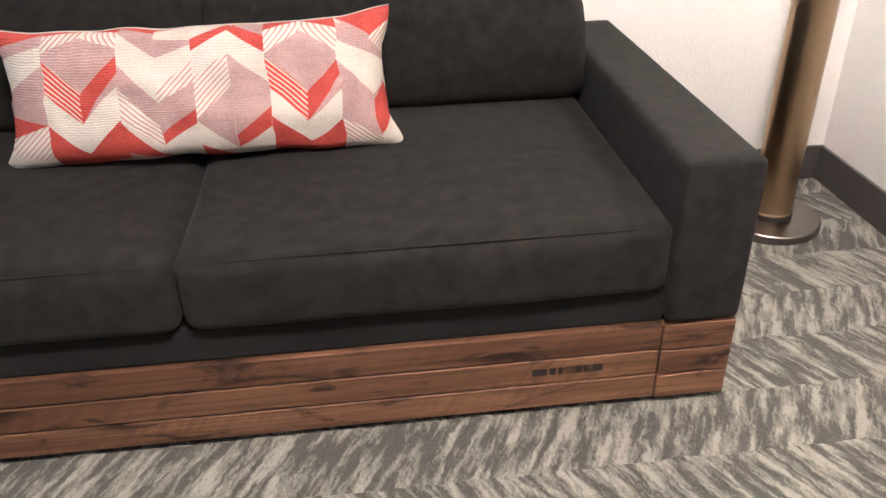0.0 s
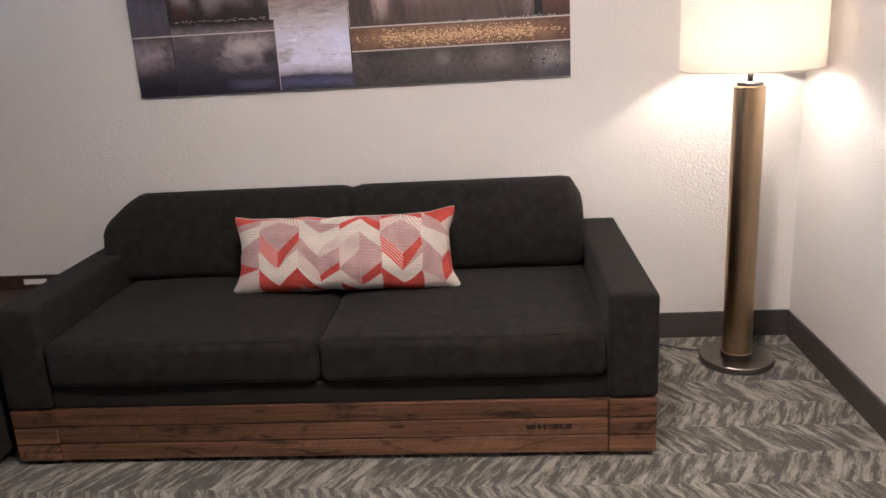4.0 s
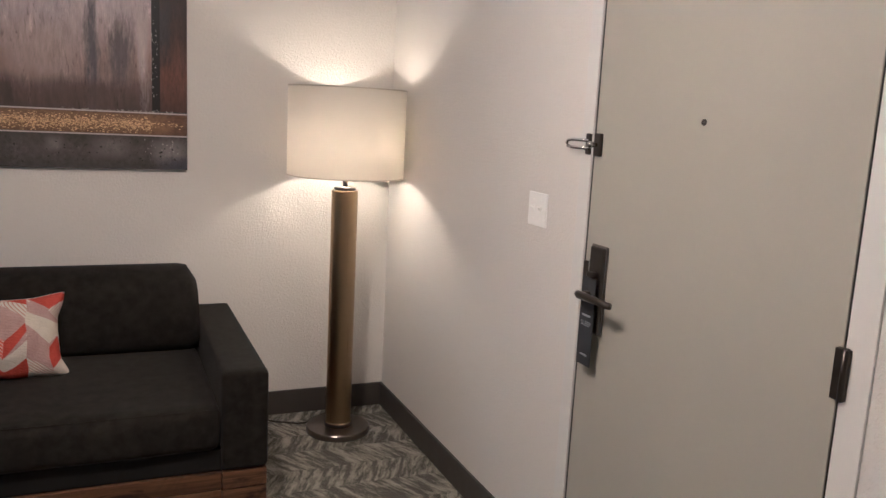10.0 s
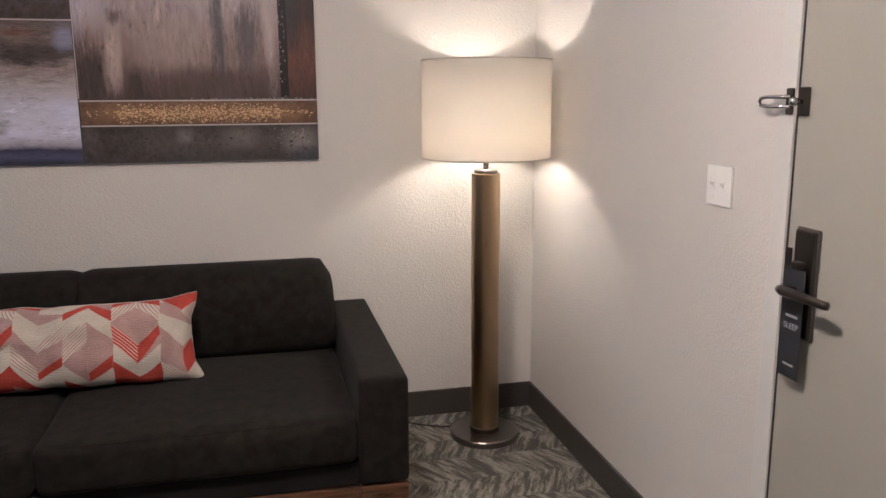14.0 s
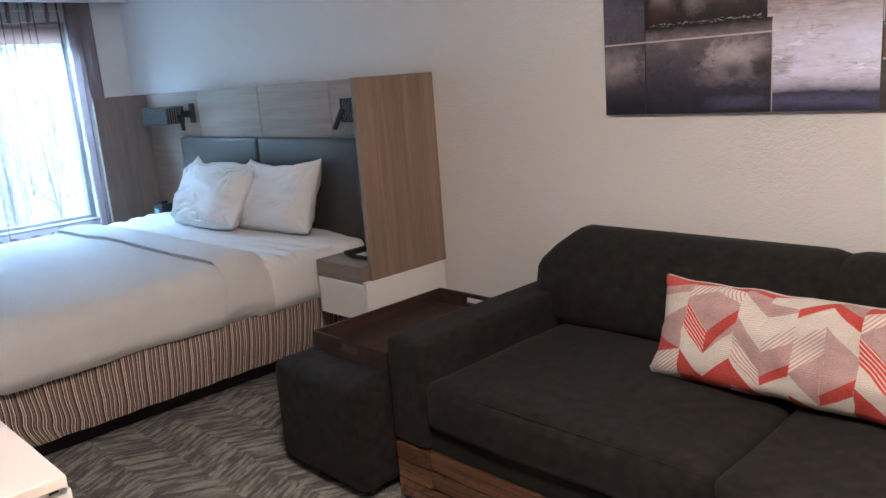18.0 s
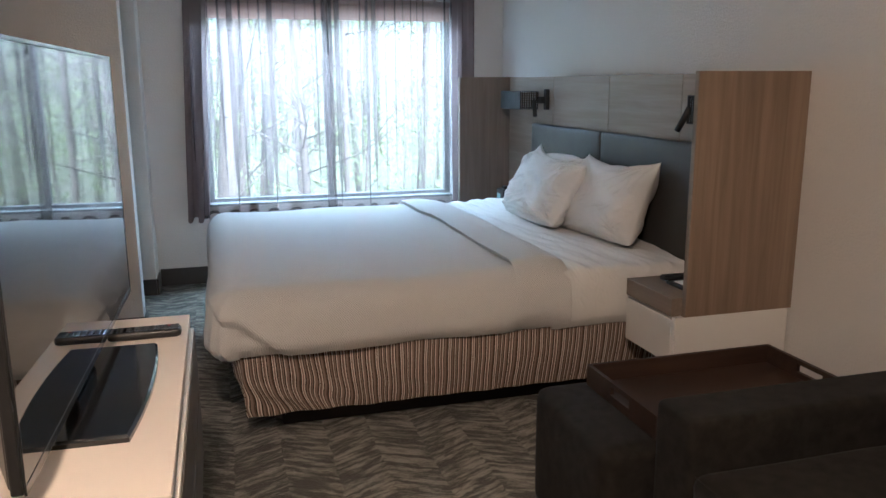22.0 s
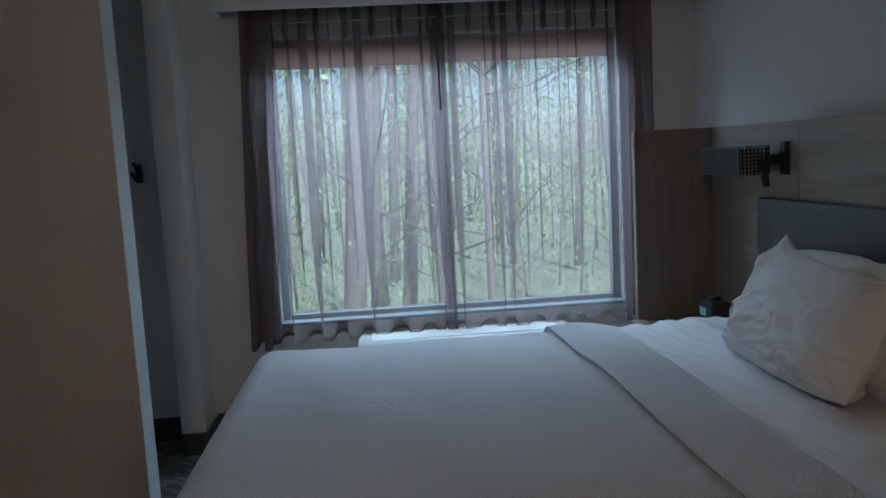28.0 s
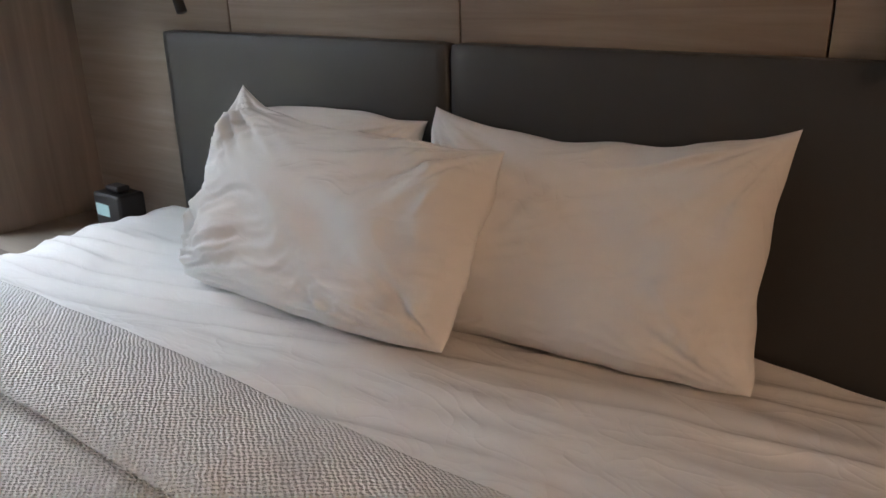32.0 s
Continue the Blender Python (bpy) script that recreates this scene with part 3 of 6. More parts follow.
lt = part("swing_bar_guard", box(DF - 0.012, DF, 0.878, 0.910, 1.382, 1.446, 0.004), BRONZE, dr, "dark chrome swing bar door guard")
part("ball", lathe([(0.001, 1.404), (0.009, 1.407), (0.011, 1.414), (0.009, 1.421), (0.001, 1.424)], DF - 0.032, 0.894, 16), CHROME, lt, smooth=True)
part("stem", cyl((DF - 0.012, 0.894, 1.414), (DF - 0.03, 0.894, 1.414), 0.005, n=12), CHROME, lt, smooth=True)
part("keeper", box(XD - 0.014, XD - 0.0055, 0.928, 0.950, 1.384, 1.444, 0.003), BRONZE, lt)
part("swing_bar", tube([(XD - 0.016, 0.93, 1.424), (XD - 0.026, 1.00, 1.424), (XD - 0.027, 1.022, 1.421), (XD - 0.027, 1.027, 1.413), (XD - 0.027, 1.022, 1.405), (XD - 0.026, 1.00, 1.402), (XD - 0.016, 0.93, 1.402)], 0.0045, 8), CHROME, lt, smooth=True)

tag = thing("door_hanger", (DF - 0.03, 0.86, 0.87), "dark printed door hanger card on the lever", "door hanger")
CARD = plain("printed_card", (0.030, 0.033, 0.040), 0.45, vary=0.3, scale=18)
INK = plain("pale_ink", (0.34, 0.35, 0.37), 0.6)
TX = DF - 0.030
part("card", box(TX, TX + 0.001, 0.812, 0.880, 0.790, 1.045), CARD, tag)


def words(text, y, z, size, x, parent):
    cu = bpy.data.curves.new("lettering", "FONT")
    cu.body, cu.size, cu.align_x, cu.extrude = text, size, "CENTER", 0.0002
    cu.materials.append(INK)
    ob = new("lettering", cu)
    ob.parent = parent
    ob.rotation_euler = (radians(90), 0, radians(-90))
    ob.location = Vector((x, y, z)) - base_of(parent)
    return ob


words("SLEEP", 0.846, 0.905, 0.020, TX - 0.0006, tag)
part("printed_line", box(TX - 0.0008, TX, 0.826, 0.866, 0.932, 0.938), INK, tag)
part("printed_line", box(TX - 0.0008, TX, 0.829, 0.863, 0.818, 0.823), INK, tag)


def switch(y0, y1, z0, z1, n, label):
    s = thing("light_switch", (XD, (y0 + y1) / 2, (z0 + z1) / 2), label, "light switch")
    part("plate", box(XD - 0.006, XD - 0.0005, y0, y1, z0, z1, 0.003), SWITCHW, s)
    zc = (z0 + z1) / 2
    for k in range(n):
        y = y0 + (y1 - y0) * (k + 0.5 + (0.12 if n == 2 and k == 0 else -0.12 if n == 2 else 0)) / n
        tg = part("toggle", box(XD - 0.008, XD - 0.005, y - 0.005, y + 0.005, zc - 0.012, zc + 0.012, 0.001), SWITCHW, s)
        part("lever", tube([(XD - 0.006, y, zc), (XD - 0.018, y, zc + 0.008)], [0.0042, 0.003], 8), SWITCHW, tg, smooth=True)
        for dz in (-0.03, 0.03):
            part("screw", cyl((XD - 0.0075, y, zc + dz), (XD - 0.0055, y, zc + dz), 0.003, n=10), SWITCHW, s)


switch(1.150, 1.266, 1.138, 1.246, 2, "white two-gang toggle light switch on textured plaster")
switch(-0.285, -0.214, 1.162, 1.272, 1, "white single toggle light switch beside the door")

# ---- window, blind and curtains ----
win = thing("window_1", (-5.12, 1.41, WZ0), "grey aluminium sliding window onto a sunny wood", "window", kind="structure")
GX = -5.13
bm = box(GX - 0.03, GX + 0.03, W0, W0 + 0.038, WZ0, WZ1, 0.004)
box(GX - 0.03, GX + 0.03, W1 - 0.038, W1, WZ0, WZ1, 0.004, bm=bm)
box(GX - 0.03, GX + 0.03, W0 + 0.038, W1 - 0.038, WZ0, WZ0 + 0.042, 0.004, bm=bm)
box(GX - 0.03, GX + 0.03, W0 + 0.038, W1 - 0.038, WZ1 - 0.05, WZ1, 0.004, bm=bm)
part("window_frame", bm, ALU, win)
part("mullion", box(GX - 0.025, GX + 0.025, 1.375, 1.41, WZ0 + 0.042, WZ1 - 0.05, 0.003), ALU, win)
part("window_sill", box(GX + 0.03, XW + 0.012, W0 + 0.002, W1 - 0.002, WZ0 + 0.002, WZ0 + 0.018, 0.003), ALU, win)
for a, b in ((W0 + 0.038, 1.375), (1.41, W1 - 0.038)):
    g = part("pane", box(GX - 0.003, GX + 0.003, a, b, WZ0 + 0.042, WZ1 - 0.05), GLASS, win)
    g.visible_shadow = False
bl = thing("roller_shade", (-5.07, 1.41, 1.78), "beige roller shade drawn a little way down the window", "window shade")
part("shade_cloth", box(-5.072, -5.0705, W0 + 0.01, W1 - 0.01, 1.785, 1.885), BLIND, bl)
part("roller", cyl((-5.072, W0 + 0.008, 1.893), (-5.072, W1 - 0.008, 1.893), 0.018), BLIND, bl, smooth=True)
part("hem_bar", box(-5.076, -5.066, W0 + 0.01, W1 - 0.01, 1.773, 1.787, 0.003), BLIND, bl)


STITCH = plain("white_stitching", (0.72, 0.70, 0.68), 0.8)


def curtain(name, y0, y1, folds, amp, z0, z1, x, mat, label, seed, pleated=False, skew=0.0):
    """A hanging panel: wide lobes forward and back, the cloth doubling back a little at every turn."""
    rnd = random.Random(seed)
    th = thing(name, (x, (y0 + y1) / 2, z0), label, "curtain", "window curtains")
    each = 28
    n = folds * each
    length = (y1 - y0) / folds
    ph = [rnd.uniform(-1.3, 1.3) for _ in range(folds + 2)]
    am = [rnd.uniform(0.4, 1.3) for _ in range(folds + 2)]
    ov = [rnd.choice((0.10, 0.115, 0.125, 0.14, 0.17, 0.24)) for _ in range(folds + 2)]
    slant = [rnd.uniform(-0.5, 0.5) for _ in range(folds + 2)]

    def point(i, t):
        s = i / n * folds
        k = int(s)
        fr = s - k
        fr = fr * fr * (3 - 2 * fr)

        def at(v):
            return v[k] * (1 - fr) + v[k + 1] * fr

        w = 6.28318 * s + at(ph) + at(slant) * t
        flare = 0.30 + 0.85 * t
        yy = y0 + (y1 - y0) * i / n - at(ov) * (1 - 0.65 * max(0.0, t - 0.72) / 0.28) * length * math.sin(2 * w) - 0.035 * length * math.sin(w)
        yy += length * 0.10 * at(slant) * t
        xx = x + amp * flare * at(am) * math.tanh(2.0 * math.sin(w)) / 0.964 + 0.004 * math.sin(3.1 * s + 4 * t)
        zz = z1 + (z0 - z1) * t + (-0.014 * math.sin(w) * max(0.0, t - 0.8) / 0.2)
        yy += skew * t
        return (xx, yy, zz)

    rows = [[point(i, j / 16) for i in range(n + 1)] for j in range(17)]
    part("cloth", sheet(rows), mat, th, smooth=True)
    hem = [[(p[0] + 0.0015, p[1], p[2] + d) for p in rows[-1]] for d in (0.020, -0.001)]
    part("hem", sheet(hem), mat, th, smooth=True)
    if pleated:
        t = (z1 - 1.977) / (z1 - z0)
        line = [point(i, t) for i in range(n + 1)]
        part("header_stitching", sheet([[(p[0] + 0.002, p[1], p[2] + d) for p in line] for d in (0.0016, -0.0016)]), STITCH, th, smooth=True)
        for k in range(folds):
            yc = y0 + length * (k + 0.5) + rnd.uniform(-0.008, 0.008)
            b = bmesh.new()
            for d in (-0.009, 0.0, 0.009):
                tube([(x + 0.016, yc + d, 2.045), (x + 0.022, yc + d, 1.95), (x + 0.012, yc + d * 0.5, 1.895)], [0.006, 0.007, 0.003], 8, b)
            part("pinch_pleat", b, DRAPE, th, smooth=True)
    return th


curtain("sheer_curtain", 0.47, 1.415, 7, 0.026, 0.472, 2.05, -4.985, SHEER, "mauve-grey sheer curtain panel hanging over the window", 3, True)
curtain("sheer_curtain", 1.345, 2.31, 8, 0.024, 0.476, 2.05, -4.972, SHEER, "mauve-grey sheer curtain panel hanging over the window", 8, True)
curtain("side_drape", 0.475, 0.62, 2, 0.030, 0.455, 2.05, -4.955, DRAPE, "dark mauve drape gathered at the window's edge", 5, skew=-0.07)
curtain("side_drape", 2.26, 2.415, 2, 0.030, 0.47, 2.05, -4.955, DRAPE, "dark mauve drape gathered at the window's edge", 6)
pel = thing("curtain_pelmet", (-4.93, 1.4, 2.06), "white boxed curtain pelmet above the window", "pelmet", kind="structure")
part("front_board", box(-4.885, -4.865, 0.36, YS - 0.002, 2.022, 2.25, 0.003), TRIM, pel)
part("end_board", box(XW + 0.001, -4.886, 0.36, 0.38, 2.022, 2.25, 0.003), TRIM, pel)
part("top_board", box(XW + 0.001, -4.886, 0.381, YS - 0.002, 2.23, 2.25, 0.002), TRIM, pel)
part("curtain_rod", cyl((-4.98, 0.385, 2.062), (-4.98, 2.43, 2.062), 0.011), CHROME, pel, smooth=True)
wd = thing("curtain_wand", (-4.925, 1.375, 1.54), "thin dark curtain draw wand", "curtain wand")
part("wand", cyl((-4.93, 1.375, 1.54), (-4.94, 1.375, 2.06), 0.005, n=10), BRONZE, wd, smooth=True)

# heating and cooling unit under the window
ac = thing("air_conditioner", (-4.8, 1.42, 0), "off-white through-wall heating and cooling unit under the window", "air conditioner")
ACM = plain("aged_white_plastic", (0.66, 0.64, 0.59), 0.4, vary=0.05)
bm = bmesh.new()
prof = [(XW + 0.014, 0.02), (-4.69, 0.02), (-4.68, 0.03), (-4.68, 0.365), (-4.69, 0.385), (-4.795, 0.462), (-4.815, 0.470), (XW + 0.014, 0.470)]
ends = [[bm.verts.new((x, y, z)) for x, z in prof] for y in (0.92, 1.95)]
for k in range(len(prof)):
    bm.faces.new((ends[0][k], ends[0][(k + 1) % 8], ends[1][(k + 1) % 8], ends[1][k]))
bm.faces.new(list(reversed(ends[0])))
bm.faces.new(ends[1])
bmesh.ops.recalc_face_normals(bm, faces=bm.faces[:])
bmesh.ops.bevel(bm, geom=bm.edges[:], offset=0.006, segments=2, affect="EDGES")
part("body", bm, ACM, ac, "", True)
part("top_seam", box(XW + 0.02, -4.83, 0.98, 1.89, 0.470, 0.4725, 0.001), ACM, ac)


def on_slope(u0, u1, y0, y1, h):
    """A slab of height h on the sloping front, u running down it from 0 to 1."""
    own = box(u0 * 0.13, u1 * 0.13, y0, y1, 0.0, h, min(h * 0.3, 0.002))
    bmesh.ops.transform(own, matrix=Matrix.Translation((-4.795, 0, 0.4625)) @ Euler((0, radians(36.2), 0)).to_matrix().to_4x4(), verts=own.verts[:])
    return own


gr = part("grille", on_slope(0.12, 0.92, 0.98, 1.56, 0.002), BLACK, ac, "black slatted air grille")
for k in range(10):
    part("slat", on_slope(0.14 + k * 0.078, 0.16 + k * 0.078, 0.985, 1.555, 0.006), BLACK, gr)
cp = part("control_panel", on_slope(0.12, 0.92, 1.61, 1.91, 0.004), BLACK, ac, "glossy black control panel")
part("display", on_slope(0.20, 0.36, 1.735, 1.768, 0.0048), LED_RED, cp, "small red lit digits")
for k in range(4):
    part("button", on_slope(0.25, 0.45, 1.785 + k * 0.030, 1.805 + k * 0.030, 0.006), BRONZE, cp)

# ---- bed wall ----
PNL = thing("bed_wall_panelling", (-3.26, 2.62, 0.2), "grey oak laminate wall panelling behind the bed", "wall panelling")
edges = [-4.618, -3.89, -3.193, -2.53, -1.898]
for a, b in zip(edges, edges[1:]):
    part("panel", box(a + 0.002, b - 0.002, 2.562, YS - 0.001, 0.30, 1.383, 0.0015), OAKH, PNL)
# the far panel takes the oak copy that has shade coloured in
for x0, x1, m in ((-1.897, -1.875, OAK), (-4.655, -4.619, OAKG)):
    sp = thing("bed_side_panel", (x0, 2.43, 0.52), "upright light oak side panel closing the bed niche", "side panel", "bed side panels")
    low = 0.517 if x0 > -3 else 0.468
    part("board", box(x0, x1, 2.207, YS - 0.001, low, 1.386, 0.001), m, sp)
    part("front_edge", box(x0, x1, 2.204, 2.2068, low, 1.386, 0.001), OAKD, sp, "grey edge band")
hb = thing("headboard", (-3.193, 2.54, 0.3), "dark grey vinyl headboard of two padded panels", "headboard")
for a, b in ((-4.120, -3.196), (-3.190, -2.255)):
    part("padded_panel", soft_box(a, b, 2.518, 2.560, 0.36, 1.10, 0.012, 10, 0.0, 0.006), LEATHER, hb, smooth=True)


def nightstand(x0, x1, low=0.0):
    ns = thing("nightstand", ((x0 + x1) / 2, 2.42, 0.33), "floating nightstand with a grey oak top and white drawer", "nightstand", "nightstands beside the bed")
    part("body", box(x0, x1, 2.185, 2.561, 0.335 - low, 0.515 - low, 0.002), WHITEL, ns)
    part("drawer_front", box(x0 + 0.001, x1 - 0.001, 2.166, 2.184, 0.335 - low, 0.505 - low, 0.002), WHITEL, ns)
    part("top", box(x0, x1, 2.163, 2.561, 0.5165 - low, 0.584 - low, 0.002), OAKD, ns)
    return ns


near_stand = nightstand(-2.225, -1.899)
part("end_panel", box(-1.898, -1.875, 2.166, YS - 0.014, 0.335, 0.516, 0.002), WHITEL, near_stand)
nightstand(-4.617, -4.185, 0.05)

phone = thing("telephone", (-2.0, 2.33, 0.584), "black desk telephone on the nightstand", "telephone")
part("base", box(-2.10, -1.96, 2.26, 2.41, 0.5845, 0.602, 0.006), BLACK, phone)
part("handset", soft_box(-2.118, -2.078, 2.24, 2.42, 0.600, 0.620, 0.009, 6), BLACK, phone, smooth=True)
part("keypad", box(-2.06, -1.98, 2.27, 2.35, 0.602, 0.6045, 0.001), SWITCHW, phone, "white number card beside the handset")
clk = thing("alarm_clock", (-4.26, 2.40, 0.534), "small black alarm clock with a pale lit display", "clock")
part("case", box(-4.32, -4.192, 2.365, 2.445, 0.5345, 0.676, 0.008, 3), BLACK, clk)
part("display", box(-4.308, -4.246, 2.3635, 2.366, 0.612, 0.645), LCD, clk)
part("snooze_bar", box(-4.285, -4.225, 2.385, 2.425, 0.676, 0.694, 0.006), BLACK, clk)


def sconce(x, s, wide, tip, top):
    """A bedside lamp: box shade from x reaching outwards by wide on side s, with a reading arm."""
    px = x - s * 0.045
    t = thing("wall_sconce", (px, 2.54, 1.25), "black wall sconce with a slatted box shade and reading arm", "wall lamp", "bedside wall lamps")
    part("back_plate", box(px - 0.019, px + 0.019, 2.540, 2.5622, 1.188, 1.310, 0.003), BLACKM, t)
    a, b = sorted((px, x + s * 0.02))
    part("arm", box(a - 0.006, b + 0.006, 2.516, 2.540, 1.225, 1.265, 0.002), BLACKM, t)
    a, b = sorted((x, x + s * wide))
    y0, y1, z0, z1 = 2.398, 2.517, 1.188, 1.298
    sh = part("shade", box(a + 0.008, b - 0.008, y0 + 0.008, y1 - 0.008, z0 + 0.008, z1 - 0.008), plain("frosted_diffuser", (0.62, 0.65, 0.70), 0.45), t, "frosted box diffuser")
    fr = bmesh.new()
    for yy in (y0, y1 - 0.006):
        for zz in (z0, z1 - 0.006):
            box(a, b, yy, yy + 0.006, zz, zz + 0.006, bm=fr)
    for xx in (a, b - 0.006):
        box(xx, xx + 0.006, y0, y0 + 0.006, z0 + 0.006, z1 - 0.006, bm=fr)
        box(xx, xx + 0.006, y1 - 0.006, y1, z0 + 0.006, z1 - 0.006, bm=fr)
    part("frame", fr, BLACKM, sh)
    n = 24
    for k in range(1, n):
        xx = a + (b - a) * k / n
        part("slat", box(xx - 0.0038, xx + 0.0038, y0, y0 + 0.003, z0 + 0.006, z1 - 0.006), BLACKM, sh)
    for xx in (a + 0.001, b - 0.001):
        for k in range(1, 8):
            yy = y0 + (y1 - y0) * k / 8
            part("slat", box(xx - 0.002, xx + 0.002, yy - 0.0025, yy + 0.0025, z0, z1), BLACKM, sh)
        for k in range(1, 8):
            zz = z0 + (z1 - z0) * k / 8
            part("cross_slat", box(xx - 0.002, xx + 0.002, y0, y1, zz - 0.0025, zz + 0.0025), BLACKM, sh)
    tip, top = Vector(tip), Vector(top)
    ra = part("reading_arm", cyl((top.x, 2.515, 1.245), top, 0.006, n=12), BLACKM, t, smooth=True)
    part("reading_head", cyl(top + (top - tip) * 0.1, tip, 0.0125, n=16), BLACKM, ra, smooth=True)


sconce(-4.010, -1, 0.335, (-3.955, 2.475, 1.150), (-4.000, 2.485, 1.235))
sconce(-2.235, 1, 0.312, (-2.275, 2.385, 1.160), (-2.228, 2.40, 1.240))

# ---- bed ----
BX0, BX1, BY0, BY1, BZ = -4.160, -2.305, 0.560, 2.505, 0.60
bed = thing("bed", (-3.19, 1.5, 0), "king bed with a white sheet and striped box-spring wrap", "bed")
part("base_frame", box(BX0 + 0.22, BX1 - 0.22, BY0 + 0.25, BY1 - 0.02, 0.0, 0.10, 0.004), BEDBASE, bed)
part("mattress", soft_box(BX0 + 0.02, BX1 - 0.005, BY0 + 0.03, BY1, 0.40, BZ, 0.036, 24, 0.022), SHEET, bed, smooth=True)


def drape(d, r):
    """Fold a length past an edge round a radius: the way out and the way down."""
    if d <= 0:
        return d, 0.0
    q = r * 1.5708
    if d < q:
        return r * math.sin(d / r), r * (1 - math.cos(d / r))
    return r + 0.02 * (d - q), r + (d - q)


def cover(y_from, y_to, lift, r, hang, foot, seed, ny, swell=0.0, crease=0.0, out=0.0):
    """A bed cover over the mattress, hanging at both long sides and, where foot is set, at the foot."""
    hx = (BX1 - BX0) / 2 - r + 0.02
    cx = (BX0 + BX1) / 2
    rows = []
    length = hang + r * 0.6
    nx = 150
    for j in range(ny + 1):
        t = j / ny
        v = y_from + (y_to - y_from) * t
        row = []
        for i in range(nx + 1):
            u = -1 + 2 * i / nx
            U = u * (hx + length)
            du = abs(U) - hx
            dv = (BY0 + r) - v if foot else -1
            sx = math.copysign(1, U)
            if dv > 0 and du > 0:
                d = math.hypot(du, dv)
                o, dn = drape(min(d, length), r)
                k = 1 / max(d, 1e-6)
                x, y = cx + sx * (hx + o * du * k), (BY0 + r) - o * dv * k
            elif dv > 0:
                o, dn = drape(min(dv, length), r)
                x, y = cx + U, (BY0 + r) - o
            else:
                o, dn = drape(min(du, length), r)
                x, y = cx + sx * (hx + o) if du > 0 else cx + U, v
            edge = min(1.0, max(0.0, dn / hang))
            z = BZ + lift - dn
            z += 0.022 * (1 - u * u) + 0.012 * noise.noise(Vector((x * 2.3 + seed, y * 2.3, 0.3))) * (1 - edge * 0.97)
            z += 0.004 * noise.noise(Vector((x * 9 + seed, y * 9, 2)))
            z += swell * (math.sin(3.14159 * t) ** (0.38 if t < 0.5 else 0.9)) - (0.03 * (1 - edge) if swell and j in (0, ny) else 0)
            if crease:
                wave = noise.noise(Vector((x * 1.6 + y * 1.1, y * 15 - x * 3.0, seed)))
                z += crease * (1 - 2 * abs(wave)) * (1 - edge) + 0.4 * crease * noise.noise(Vector((x * 4, y * 26, seed)))
                z += 0.022 * math.exp(-((x + 4.06) / 0.14) ** 2 - ((y - 2.22) / 0.22) ** 2)
            w = 0.018 * edge * noise.noise(Vector(((x + y) * 4.2, seed, z * 1.2))) + 0.010 * math.sin(3.14159 * edge) + out * edge
            if swell:
                w += swell * 0.5 * math.sin(3.14159 * t) ** 0.4 * edge
            if swell:
                y += 0.056 * max(0.0, 1 - t / 0.13) * (1 - edge) + (1 - t) * (0.024 * (x + 3.2) + 0.012 * noise.noise(Vector((x * 1.9, 4.0, 1))))
            if du > 0 and dv > 0:
                w += 0.012 * edge * math.sin(4.5 * math.atan2(dv, du) + 0.7) + 0.005 * edge * math.sin(11 * math.atan2(dv, du))
            w -= (0.036 if foot else 0.026) * max(0.0, (edge - 0.78) / 0.22) ** 2
            if du > 0 and dv > 0:
                w += 0.030 * edge * 2 * du * dv / (du * du + dv * dv)
            if du > 0 and sx > 0 and foot:
                over = min(1.0, max(0.0, (y - 0.588 - (0.560 - z) * 1.15) / 0.030))
                w += 0.030 * over * over * (3 - 2 * over) * min(1.0, edge * 2.5) * max(0.0, min(1.0, (1.35 - y) / 0.5))
                w += 0.010 * edge * noise.noise(Vector((y * 13, z * 2.5, 6.0))) * max(0.0, edge - 0.3)
            if du > 0:
                x += sx * w
            if dv > 0:
                y -= w
            row.append((x, y, z))
        rows.append(row)
    return sheet(rows)


